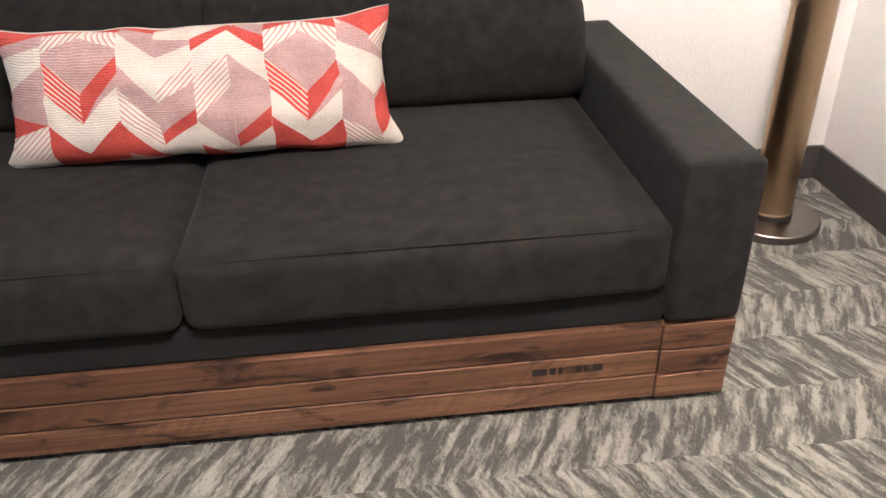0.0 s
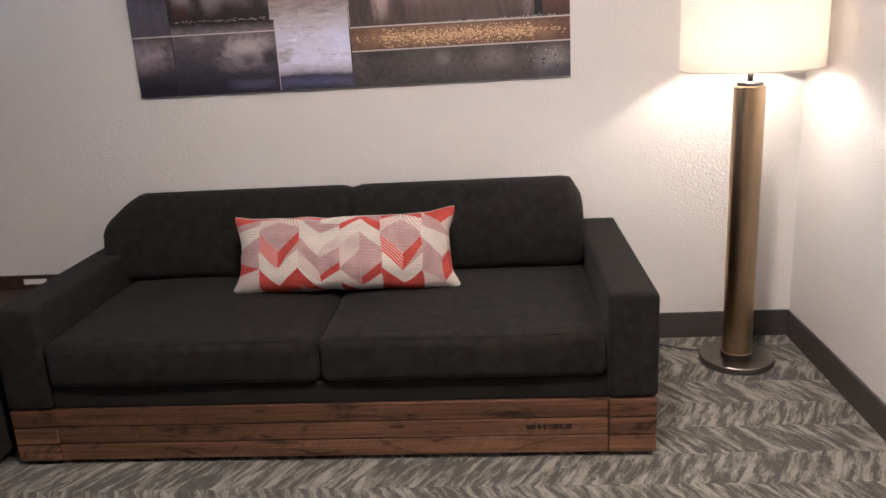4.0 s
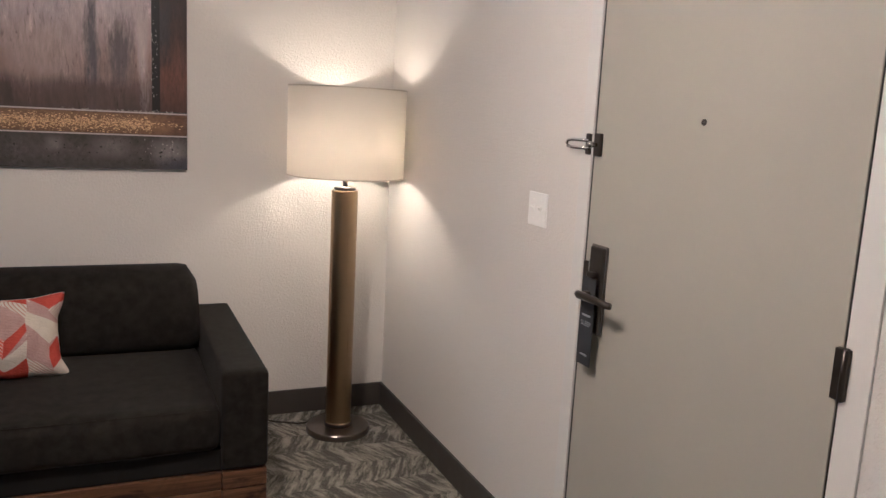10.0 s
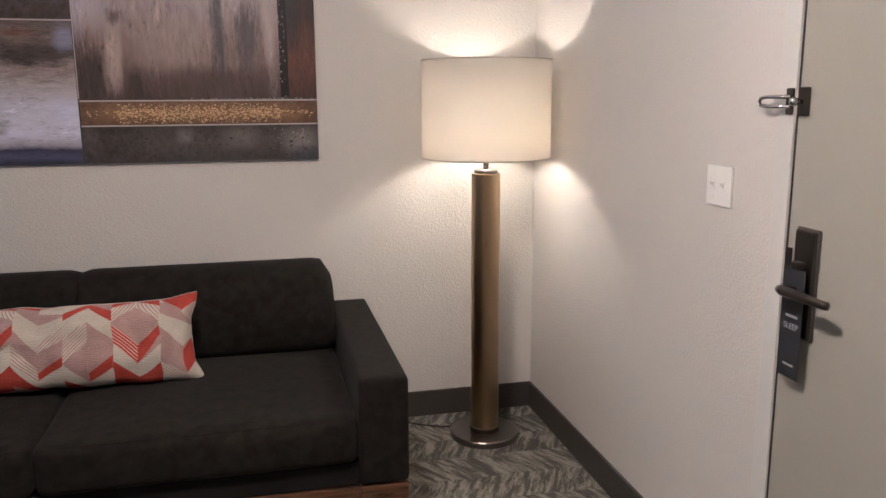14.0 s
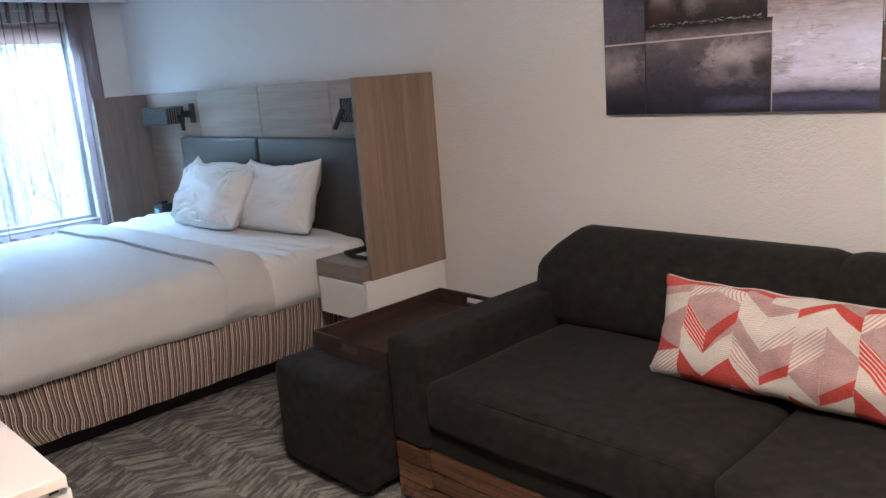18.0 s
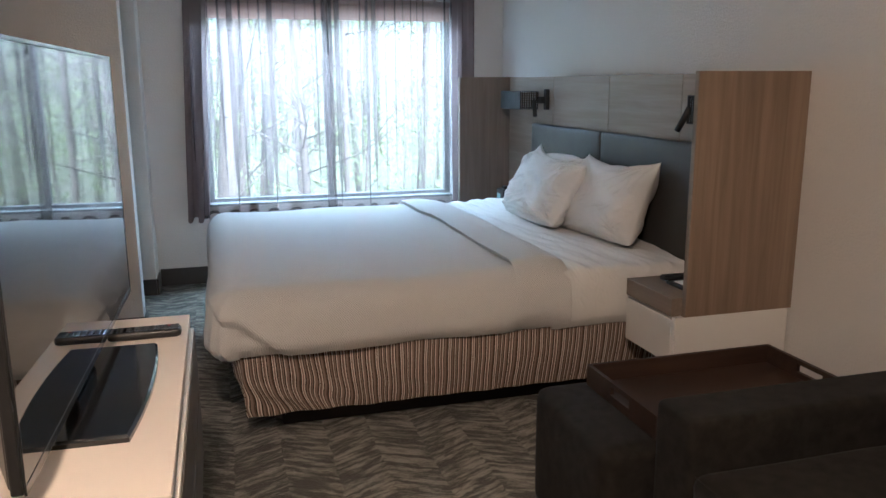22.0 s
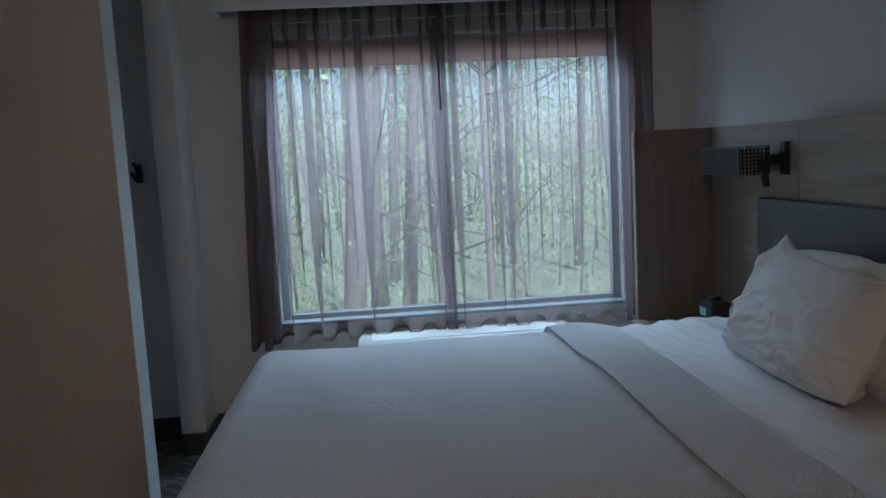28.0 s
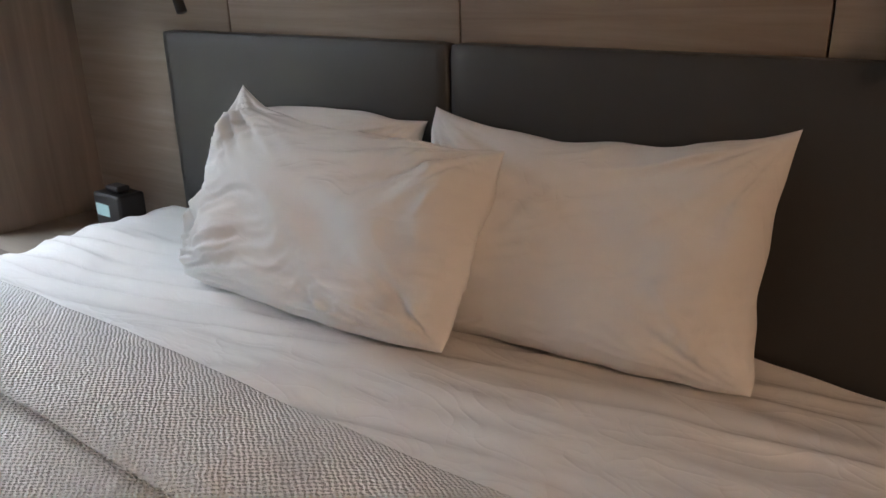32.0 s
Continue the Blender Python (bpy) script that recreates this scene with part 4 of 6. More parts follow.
def skirt():
    pts = []
    x0, x1, y0, y1 = BX0 + 0.018, BX1 - 0.018, BY0 + 0.055, BY1 - 0.03
    r = 0.05
    n = 150
    for i in range(n + 1):
        pts.append((x1, y1 - (y1 - y0 - r) * i / n, 1, 0))
    for i in range(1, 8):
        a = 1.5708 * i / 8
        pts.append((x1 - r + r * math.cos(a), y0 + r - r * math.sin(a), math.cos(a), -math.sin(a)))
    for i in range(n + 1):
        pts.append((x1 - r - (x1 - x0 - 2 * r) * i / n, y0, 0, -1))
    for i in range(1, 8):
        a = 1.5708 * i / 8
        pts.append((x0 + r - r * math.sin(a), y0 + r - r * math.cos(a), -math.sin(a), -math.cos(a)))
    for i in range(n + 1):
        pts.append((x0, y0 + r + (y1 - y0 - r) * i / n, -1, 0))
    run, at = [0.0], 0.0
    for p, q in zip(pts, pts[1:]):
        at += math.hypot(q[0] - p[0], q[1] - p[1])
        run.append(at)
    foot = run[n]
    rows, along = [], []
    for j in range(21):
        t = j / 20
        row = []
        for i, (x, y, nx, ny) in enumerate(pts):
            s = run[i]
            near = math.exp(-((s - foot) / 0.55) ** 2)
            swag = noise.noise(Vector((s * 5.5 + t * 2.6, t * 1.2, 9)))
            d = (-0.055 if ny > -0.3 else -0.10) * t * t + 0.018 * t * (1 - 0.7 * t) * near * (1 - 4 * abs(swag))
            d += 0.006 * t * noise.noise(Vector((s * 5, t * 1.4, 2))) + 0.004 * t * math.sin(s * 38 + 2 * noise.noise(Vector((s * 4, 0, 0))))
            z = 0.43 - (0.43 - 0.112) * t + 0.0015 * noise.noise(Vector((s * 3, 5, 1))) * t
            row.append((x + nx * d, y + ny * d, z))
            along.append((s + 0.055 * t * t * near * (1 + 0.8 * swag) + 0.003 * noise.noise(Vector((s * 9, t * 3, 4))), t))
        rows.append(row)
    return sheet(rows), along


part("top_sheet", cover(1.875, 2.500, 0.004, 0.038, 0.232, False, 3.0, 110, 0.0, 0.0105, out=-0.012), SHEET, bed, "creased white cotton sheet", True)
wrap_mesh, along = skirt()
wrap = part("box_spring_wrap", wrap_mesh, TICK, bed, "brown and cream striped box-spring wrap", True)
uv = wrap.data.uv_layers.new(name="cloth")
for lp in wrap.data.loops:
    uv.data[lp.index].uv = along[lp.vertex_index]
part("box_spring", box(BX0 + 0.11, BX1 - 0.11, BY0 + 0.13, BY1 - 0.04, 0.10, 0.335), BEDBASE, bed)


dv = thing("duvet", (-3.19, 1.2, 0.62), "white waffle-textured duvet folded back below the pillows", "duvet")
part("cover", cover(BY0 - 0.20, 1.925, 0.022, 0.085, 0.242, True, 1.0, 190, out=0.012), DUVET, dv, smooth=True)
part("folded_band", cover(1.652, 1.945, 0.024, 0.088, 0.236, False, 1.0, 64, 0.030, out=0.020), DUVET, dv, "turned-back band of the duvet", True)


def sleeping_pillow(c, w, h, t, tilt, turn, spin, seed, label, crease=0.006, ears=(0, 0, 0.018, 0.018), hollow=0.085):
    """A bed pillow about its middle: tilt leans it back, turn swings it, spin rolls it in its own plane."""
    m = Matrix.Translation(c) @ Euler((0, 0, radians(turn))).to_matrix().to_4x4() @ Euler((radians(tilt), 0, 0)).to_matrix().to_4x4() @ Euler((0, radians(spin), 0)).to_matrix().to_4x4()
    n = 120
    bm = bmesh.new()
    grids = []

    def fold(u, v, side):
        """Creases that fan out from the corners, puckers along the seam and a few long soft valleys."""
        d = 0.0
        for k, (a, b) in enumerate(((-1, -1), (1, -1), (-1, 1), (1, 1))):
            r = math.hypot(u - a, v - b)
            w = math.atan2(v - b, u - a)
            q = noise.noise(Vector((w * 4.2 + seed * 1.7 + k * 9, r * 1.1, side)))
            d += 0.65 * (1 - 4.0 * abs(q)) * math.exp(-(r / 0.85) ** 2) * min(1.0, r * 2.5)
        lng = noise.noise(Vector((u * 1.7 + v * 0.9 + seed, v * 2.0 - u * 0.8, 7.0 + side)))
        d += 0.32 * (1 - 5.0 * abs(lng)) * (0.4 + 0.6 * abs(lng))
        p = Vector((u * 2.4 + seed * 3, v * 1.8, side * 2.0))
        q = p + 0.5 * Vector((noise.noise(p * 1.3), noise.noise(p * 1.3 + Vector((4, 4, 4))), 0))
        where = max(0.0, noise.noise(Vector((u * 1.1, v * 1.1 + seed, 3.0))) + 0.25)
        d += 0.5 * where * (1 - 3.2 * abs(noise.noise(Vector((q.x * 1.1 + q.y * 1.0, (q.y - q.x) * 2.6, seed)))))
        d += 0.5 * noise.noise(Vector((u * 15 + seed, v * 2, 1))) * math.exp(-(1 - abs(v)) / 0.12)
        d += 0.5 * noise.noise(Vector((u * 2, v * 13 + seed, 5))) * math.exp(-(1 - abs(u)) / 0.12)
        return d * crease

    for side in (-1, 1):
        g = []
        for j in range(n + 1):
            row = []
            for i in range(n + 1):
                u, v = math.sin(1.5708 * (-1 + 2 * i / n)), math.sin(1.5708 * (-1 + 2 * j / n))
                e = max(0.0, (1 - u ** 4)) ** 0.62 * max(0.0, (1 - v ** 4)) ** 0.62
                pin = 1 - (0.13 if v > 0 else 0.06) * (1 - u * u) ** 0.8 * abs(v) ** 3
                pin2 = 1 - hollow * (1 - v * v) * abs(u) ** 3
                x, z = u * w / 2 * pin2, v * h / 2 * pin
                y = side * t / 2 * e * (0.95 + 0.22 * noise.noise(Vector((u * 1.5 + seed, v * 1.5, side))))
                y += side * fold(u, v, side) * min(1.0, e * 1.6)
                x += 0.006 * noise.noise(Vector((v * 3 + seed, 3.0, u))) * abs(u)
                z += 0.006 * noise.noise(Vector((u * 3.5 + seed, 8.0, v))) * abs(v)
                z -= 0.02 * (1 - abs(v)) * e
                if v < 0:
                    x *= 1 - 0.02 * abs(v) ** 9
                    z *= 1 - 0.03 * abs(u) ** 9
                corner = (abs(u) * abs(v)) ** 2
                row.append(bm.verts.new(m @ Vector((x, y, z + ears[(1 if u > 0 else 0) + (2 if v > 0 else 0)] * corner))) if side == -1 or (0 < i < n and 0 < j < n) else grids[0][j][i])
            g.append(row)
        grids.append(g)
        for j in range(n):
            for i in range(n):
                f = (g[j][i], g[j][i + 1], g[j + 1][i + 1], g[j + 1][i])
                bm.faces.new(f if side == -1 else tuple(reversed(f)))
    return solid("pillow", bm, SHEET, label, "pillow", "", True, "pillows on the bed")


sleeping_pillow((-3.492, 2.405, 0.796), 0.61, 0.40, 0.17, -17, 0, -2.5, 2.0, "white bed pillow leaning on the headboard", 0.011, (0, 0, -0.05, -0.045))
sleeping_pillow((-2.842, 2.385, 0.800), 0.64, 0.39, 0.20, -22, 2, -1.5, 5.0, "plump white bed pillow leaning on the headboard", 0.014, (0, 0.012, 0.020, 0.018), 0.06)
sleeping_pillow((-3.292, 2.250, 0.803), 0.715, 0.39, 0.20, -30, -3, -1, 9.0, "creased white pillow leaning on the pillow behind", 0.029, (0.01, 0.030, 0.044, -0.022), 0.02)

# ---- television console ----
CX0, CX1, CYF, CYB, CZ = -1.661, -0.668, 0.522, -0.077, 0.740
con = thing("media_console", (-1.05, 0.22, 0), "cream-topped white media console with dark oak drawer fronts", "console")
part("top", box(CX0, CX1, CYB, CYF, CZ - 0.022, CZ, 0.002), CONTOP, con)
part("carcass", box(CX0 + 0.012, CX1 - 0.012, CYB + 0.01, CYF - 0.03, 0.34, CZ - 0.023, 0.002), WHITEL, con)
mid = (CX0 + CX1) / 2
for a, b in ((CX0 + 0.014, mid - 0.002), (mid + 0.002, CX1 - 0.014)):
    for z0, z1 in ((0.345, 0.535), (0.540, CZ - 0.034)):
        front = part("drawer_front", box(a, b, CYF - 0.029, CYF + 0.008, z0, z1, 0.002), WHITEL, con)
        part("face_veneer", box(a + 0.001, b - 0.001, CYF + 0.0082, CYF + 0.0112, z0 + 0.001, z1 - 0.007, 0.001), OAKV, front, "dark grey oak veneer face")
# black strip under the top, drawn in place of the gap's shadow
part("gap_shadow_strip", box(CX0 + 0.016, CX1 - 0.016, CYF - 0.0298, CYF - 0.012, CZ - 0.0335, CZ - 0.0225), BLACK, con, "black strip standing in for the gap's shadow")
LEGW = wood("pale_leg_wood", (0.30, 0.19, 0.10), (0.46, 0.31, 0.18), 2, 1.0)
for x in (CX0 + 0.04, CX1 - 0.04):
    for y in (CYB + 0.05, CYF - 0.05):
        part("leg", box(x - 0.022, x + 0.022, y - 0.022, y + 0.022, 0, 0.339, 0.003), LEGW, con)

TX0, TX1, TY, TZ0, TZ1 = -1.733, -0.611, 0.356, 0.797, 1.4215
tv = thing("television", ((TX0 + TX1) / 2, TY, CZ), "black flat-screen television switched off, reflecting the window", "television")
part("housing", box(TX0, TX1, TY - 0.022, TY - 0.004, TZ0, TZ1, 0.004), BLACK, tv)
bm = bmesh.new()
rings = []
for inset, y in ((0.006, TY - 0.0205), (0.010, TY - 0.026), (0.046, TY - 0.047), (0.052, TY - 0.048)):
    x0, x1, z0, z1 = TX0 + inset, TX1 - inset, TZ0 + inset, TZ1 - inset
    rings.append([bm.verts.new(p) for p in ((x0, y, z0), (x1, y, z0), (x1, y, z1), (x0, y, z1))])
for ra, rb in zip(rings, rings[1:]):
    for k in range(4):
        bm.faces.new((ra[k], ra[(k + 1) % 4], rb[(k + 1) % 4], rb[k]))
bm.faces.new(rings[-1])
back = part("back_cover", bm, plain("satin_black_back", (0.035, 0.032, 0.030), 0.30, vary=0.15), tv, "satin black back cover")
for x in (TX0 + 0.062, TX1 - 0.062):
    for z in (TZ0 + 0.058, TZ1 - 0.058):
        part("screw", cyl((x, TY - 0.0475, z), (x, TY - 0.0495, z), 0.0055, n=14), STEEL, back)
part("power_cable", tube([(TX1 - 0.15, TY - 0.050, TZ0 + 0.060), (TX1 - 0.15, TY - 0.068, TZ0 + 0.045), (TX1 - 0.152, TY - 0.072, TZ0 + 0.010), (TX1 - 0.16, TY - 0.10, CZ + 0.012), (TX1 - 0.19, TY - 0.20, CZ + 0.006), (TX1 - 0.22, -0.05, CZ + 0.006)], [0.009, 0.009, 0.007, 0.0035, 0.0035, 0.0035], 10), BLACK, tv, smooth=True)
part("screen", box(TX0 + 0.008, TX1 - 0.008, TY - 0.004, TY - 0.001, TZ0 + 0.016, TZ1 - 0.008), SCREEN, tv, "dark glossy screen")
bz = bmesh.new()
box(TX0, TX1, TY - 0.004, TY, TZ0, TZ0 + 0.015, 0.001, bm=bz)
box(TX0, TX1, TY - 0.004, TY, TZ1 - 0.007, TZ1, 0.001, bm=bz)
box(TX0, TX0 + 0.007, TY - 0.004, TY, TZ0 + 0.015, TZ1 - 0.007, 0.001, bm=bz)
box(TX1 - 0.007, TX1, TY - 0.004, TY, TZ0 + 0.015, TZ1 - 0.007, 0.001, bm=bz)
part("bezel", bz, GLOSSB, tv)
tc = (TX0 + TX1) / 2
part("neck", box(tc - 0.10, tc + 0.10, TY - 0.05, TY - 0.02, CZ + 0.015, TZ0 + 0.05, 0.006), BLACK, tv)
bm = bmesh.new()
prof = []
for k in range(17):
    a = -1 + 2 * k / 16
    prof.append((tc + 0.035 + 0.258 * a, TY + 0.111 - 0.016 * a * a))
for k in range(17):
    a = 1 - 2 * k / 16
    prof.append((tc + 0.035 + 0.258 * a, TY - 0.147))
lo = [bm.verts.new((x, y, CZ + 0.0005)) for x, y in prof]
mid = [bm.verts.new((v.co.x, v.co.y, CZ + 0.009)) for v in lo]
hi = [bm.verts.new((tc + (x - tc) * 0.985, TY - 0.03 + (y - TY + 0.03) * 0.965, CZ + 0.014)) for x, y in prof]
bm.faces.new(list(reversed(lo)))
bm.faces.new(hi)
for k in range(len(prof)):
    q = (k + 1) % len(prof)
    bm.faces.new((lo[k], lo[q], mid[q], mid[k]))
    bm.faces.new((mid[k], mid[q], hi[q], hi[k]))
part("stand_base", bm, GLOSSB, tv, "glossy black bowed stand base")
tv.rotation_euler = (0, 0, radians(-1.5))
rm = thing("remote_control", (-1.486, 0.42, CZ), "black television remote control on the console", "remote control")
part("body", soft_box(-1.511, -1.461, 0.337, 0.508, CZ, CZ + 0.022, 0.010, 6), BLACK, rm, smooth=True)
part("key_panel", box(-1.5075, -1.4645, 0.343, 0.502, CZ + 0.0212, CZ + 0.0226, 0.0006), GLOSSB, rm, "glossy black key panel")
for k in range(9):
    for j in range(3):
        y = 0.3545 + k * 0.0155
        part("button", cyl((-1.4995 + j * 0.0135, y, CZ + 0.0222), (-1.4995 + j * 0.0135, y, CZ + 0.0234), 0.0044, n=12), RUBBER if k != 8 or j else REDKEY, rm, smooth=True)

# ---- sofa ----
SX0, SX1, SA, SYF, SYB = -1.14, 1.062, 0.158, 1.645, 2.648
sf = thing("sofa", (-0.04, 2.15, 0), "charcoal microsuede two-seat sofa on a reclaimed-wood plinth", "sofa")
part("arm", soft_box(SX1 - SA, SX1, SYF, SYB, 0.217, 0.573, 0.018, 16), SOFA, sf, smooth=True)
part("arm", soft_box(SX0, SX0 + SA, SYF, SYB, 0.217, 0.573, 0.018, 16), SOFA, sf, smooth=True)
part("seat_rail", box(SX0 + SA, SX1 - SA, SYF + 0.022, SYB - 0.05, 0.213, 0.292, 0.006), SOFA_D, sf)
IX0, IX1 = SX0 + SA + 0.004, SX1 - SA - 0.004
MX = (IX0 + IX1) / 2
for k, (a, b) in enumerate(((IX0, MX - 0.002), (MX + 0.002, IX1))):
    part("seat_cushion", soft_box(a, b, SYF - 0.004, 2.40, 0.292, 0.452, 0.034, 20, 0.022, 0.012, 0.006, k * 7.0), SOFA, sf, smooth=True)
    rim = [(a + 0.012 + (b - a - 0.024) * i / 20, SYF + 0.007 - 0.004 * (1 - (2 * i / 20 - 1) ** 4), 0.4435 + 0.003 * (1 - (2 * i / 20 - 1) ** 2)) for i in range(21)]
    part("seam", tube(rim, 0.0014, 6), SOFA, sf, smooth=True)
part("back_frame", box(IX0, IX1, 2.50, SYB - 0.004, 0.29, 0.70, 0.02), SOFA_D, sf)


def back_cushion(a, b, end):
    """A bolster-shaped back with a rounded top, chamfered at its outer end."""
    prof = [(2.400, 0.445), (2.335, 0.455), (2.312, 0.50), (2.318, 0.58), (2.335, 0.66), (2.365, 0.725), (2.41, 0.768), (2.47, 0.788), (2.53, 0.786), (2.585, 0.765), (2.62, 0.72), (2.632, 0.62), (2.632, 0.45)]
    cy, cz = 2.49, 0.60
    n = 26
    rows = []
    for i in range(n + 1):
        s = i / n
        d = min(s, 1 - s) * (b - a)
        k = 1 - 0.055 * max(0, 1 - d / 0.05) ** 2
        x = a + (b - a) * s
        row = []
        for y, z in prof:
            zz, yy, xx = cz + (z - cz) * k, cy + (y - cy) * k, x
            outer = (x - a) if end < 0 else (b - x)
            if end < 0 and z > 0.66 and outer < 0.11:
                zz -= 0.075 * (1 - outer / 0.11) * (z - 0.66) / 0.128
            if end > 0 and z > 0.60 and outer < 0.06:
                zz -= 0.055 * (1 - outer / 0.06) ** 2.5 * (z - 0.60) / 0.188
            yy += 0.006 * noise.noise(Vector((x * 4, z * 5, 3)))
            row.append((xx, yy, zz))
        rows.append(row)
    bm = sheet(rows)
    ends = [e for e in bm.verts]
    m = len(prof)
    bm.verts.ensure_lookup_table()
    bm.faces.new([bm.verts[k] for k in range(m)])
    bm.faces.new([bm.verts[n * m + k] for k in reversed(range(m))])
    bmesh.ops.recalc_face_normals(bm, faces=bm.faces[:])
    return bm


part("back_cushion", back_cushion(SX0 + 0.075, MX - 0.003, -1), SOFA, sf, smooth=True)
part("back_cushion", back_cushion(MX + 0.003, IX1 + 0.0, 1), SOFA, sf, smooth=True)
PY = SYF + 0.010
cuts = [0.020, 0.085, 0.150, 0.216]
pl = part("plinth", box(SX0 + 0.03, SX1 - 0.03, PY + 0.02, SYB - 0.02, 0.022, 0.212), BEDBASE, sf)
for z0, z1 in zip(cuts, cuts[1:]):
    part("plank", box(SX0 + SA + 0.001, SX1 - SA - 0.001, PY, PY + 0.019, z0, z1 - 0.0045, 0.0025), SWOOD, pl)
    for a, b in ((SX1 - SA + 0.001, SX1 - 0.004), (SX0 + 0.004, SX0 + SA - 0.001)):
        part("plank", box(a, b, PY - 0.005, PY + 0.019, z0, z1 - 0.0045, 0.0025), SWOOD, pl)
    part("plank", box(SX1 - 0.021, SX1 - 0.0045, PY + 0.02, SYB - 0.02, z0, z1 - 0.0045, 0.0025), SWOOD, pl)
    part("plank", box(SX0 + 0.0045, SX0 + 0.021, PY + 0.02, SYB - 0.02, z0, z1 - 0.0045, 0.0025), SWOOD, pl)
for x in (SX0 + 0.1, SX1 - 0.1):
    for y in (SYF + 0.08, SYB - 0.1):
        part("foot", box(x - 0.03, x + 0.03, y - 0.03, y + 0.03, 0, 0.022), BLACK, pl)
BURN = plain("burnt_mark", (0.015, 0.009, 0.007), 0.8)
for k, w in enumerate((0.020, 0.013, 0.013, 0.009, 0, 0.013, 0.007, 0.020)):
    if w:
        x = 0.634 + k * 0.0185
        part("burnt_mark", box(x, x + w, PY - 0.0012, PY, 0.107, 0.1245, 0.0005), BURN, pl)

# ---- lumbar cushion ----


def knit(name, a, b):
    n = Nodes(name)
    x, y, z = n.split()
    wob = n.math("MULTIPLY", n.noise(60, 3), 0.006)
    rib = n.math("SINE", n.math("MULTIPLY", n.math("ADD", z, wob), 1250.0))
    yarn = n.noise(420, 3)
    n.bump(n.math("ADD", rib, n.math("MULTIPLY", yarn, 2.2)), 0.55, 0.0014)
    f = n.math("ADD", n.math("MULTIPLY", yarn, 0.6), n.math("MULTIPLY", n.noise(18, 4), 0.4))
    return n.done(n.ramp(f, [(0.36, a), (0.62, b)]), 0.92, 0.0, 0.15)


RED = knit("coral_red_yarn", (0.30, 0.040, 0.030), (0.49, 0.085, 0.060))
PINK = knit("dusty_pink_yarn", (0.31, 0.20, 0.19), (0.47, 0.33, 0.31))
CREAM = knit("cream_yarn", (0.46, 0.42, 0.365), (0.61, 0.565, 0.50))


def hatched(name, a, b, lean):
    n = Nodes(name)
    x, y, z = n.split()
    w = n.math("SINE", n.math("MULTIPLY", n.math("ADD", z, n.math("MULTIPLY", x, lean)), 560.0))
    n.bump(w, 0.4, 0.0015)
    return n.done(n.ramp(n.math("ADD", n.math("MULTIPLY", w, 0.5), 0.5), [(0.74, a), (0.86, b)]), 0.9, 0.0, 0.2)


RC = ((0.47, 0.07, 0.05), (0.60, 0.50, 0.44))
CP = ((0.55, 0.515, 0.46), (0.40, 0.20, 0.175))
HRED = hatched("red_yarn_with_cream_lines", *RC, 0.9)
HUP = hatched("cream_yarn_with_rising_lines", *CP, -0.9)
HDN = hatched("cream_yarn_with_falling_lines", *CP, 0.9)
R, P, C, HR, HU, HD = range(6)
# per half column: colour bands from the top, each as (lower edge at left, lower edge at right, colour)
COL_A = [(0.12, 0.03, R), (0.20, 0.13, P), (0.46, 0.27, C), (0.58, 0.66, P), (0.76, 0.66, R), (0.84, 0.92, HU), (1, 1, C)]
COL_B = [(0.05, 0.0, R), (0.19, 0.06, HU), (0.24, 0.45, P), (0.45, 0.66, HR), (0.66, 0.88, C), (0.97, 1, R), (1, 1, P)]
COL_C = [(0.0, 0.05, R), (0.06, 0.17, HD), (0.45, 0.22, P), (0.66, 0.34, R), (0.66, 0.43, P), (0.88, 0.66, C), (1, 0.95, R), (1, 1, P)]
COL_D = [(0.02, 0.05, R), (0.06, 0.24, P), (0.28, 0.55, C), (0.45, 0.74, P), (0.66, 0.90, HD), (0.68, 1, C), (0.90, 1, R), (1, 1, P)]
COL_E = [(0.03, 0.0, R), (0.10, 0.14, C), (0.24, 0.17, P), (0.46, 0.28, C), (0.57, 0.42, HU), (0.80, 0.62, P), (0.88, 0.73, R), (1, 1, C)]
COL_F = [(0.13, 0.0, C), (0.22, 0.06, R), (0.40, 0.23, C), (0.70, 0.45, HU), (0.71, 0.92, P), (0.89, 1, C), (1, 1, R)]
COL_G = [(0.0, 0.12, P), (0.06, 0.25, R), (0.23, 0.47, C), (0.82, 0.63, P), (0.92, 0.77, R), (1, 1, C)]
COL_H = [(0.08, 0.01, R), (0.26, 0.10, HU), (0.29, 0.52, P), (0.52, 0.735, HR), (0.70, 0.895, C), (1, 1, R)]
COL_I = [(0.01, 0.09, R), (0.10, 0.25, HD), (0.53, 0.31, P), (0.735, 0.42, R), (0.735, 0.53, P), (0.895, 0.75, C), (1, 1, R)]
COL_J = [(0.0, 0.18, R), (0.17, 0.29, P), (0.32, 0.58, C), (0.75, 0.90, P), (0.92, 0.97, HD), (1, 1, C)]
COL_K = [(0.18, 0.08, R), (0.20, 0.30, HU), (0.29, 0.35, P), (0.58, 0.48, C), (0.62, 0.48, P), (0.88, 0.76, R), (1, 1, C)]
COLS = [COL_A, COL_B, COL_C, COL_D, COL_E, COL_F, COL_G, COL_H, COL_I, COL_J, COL_K]


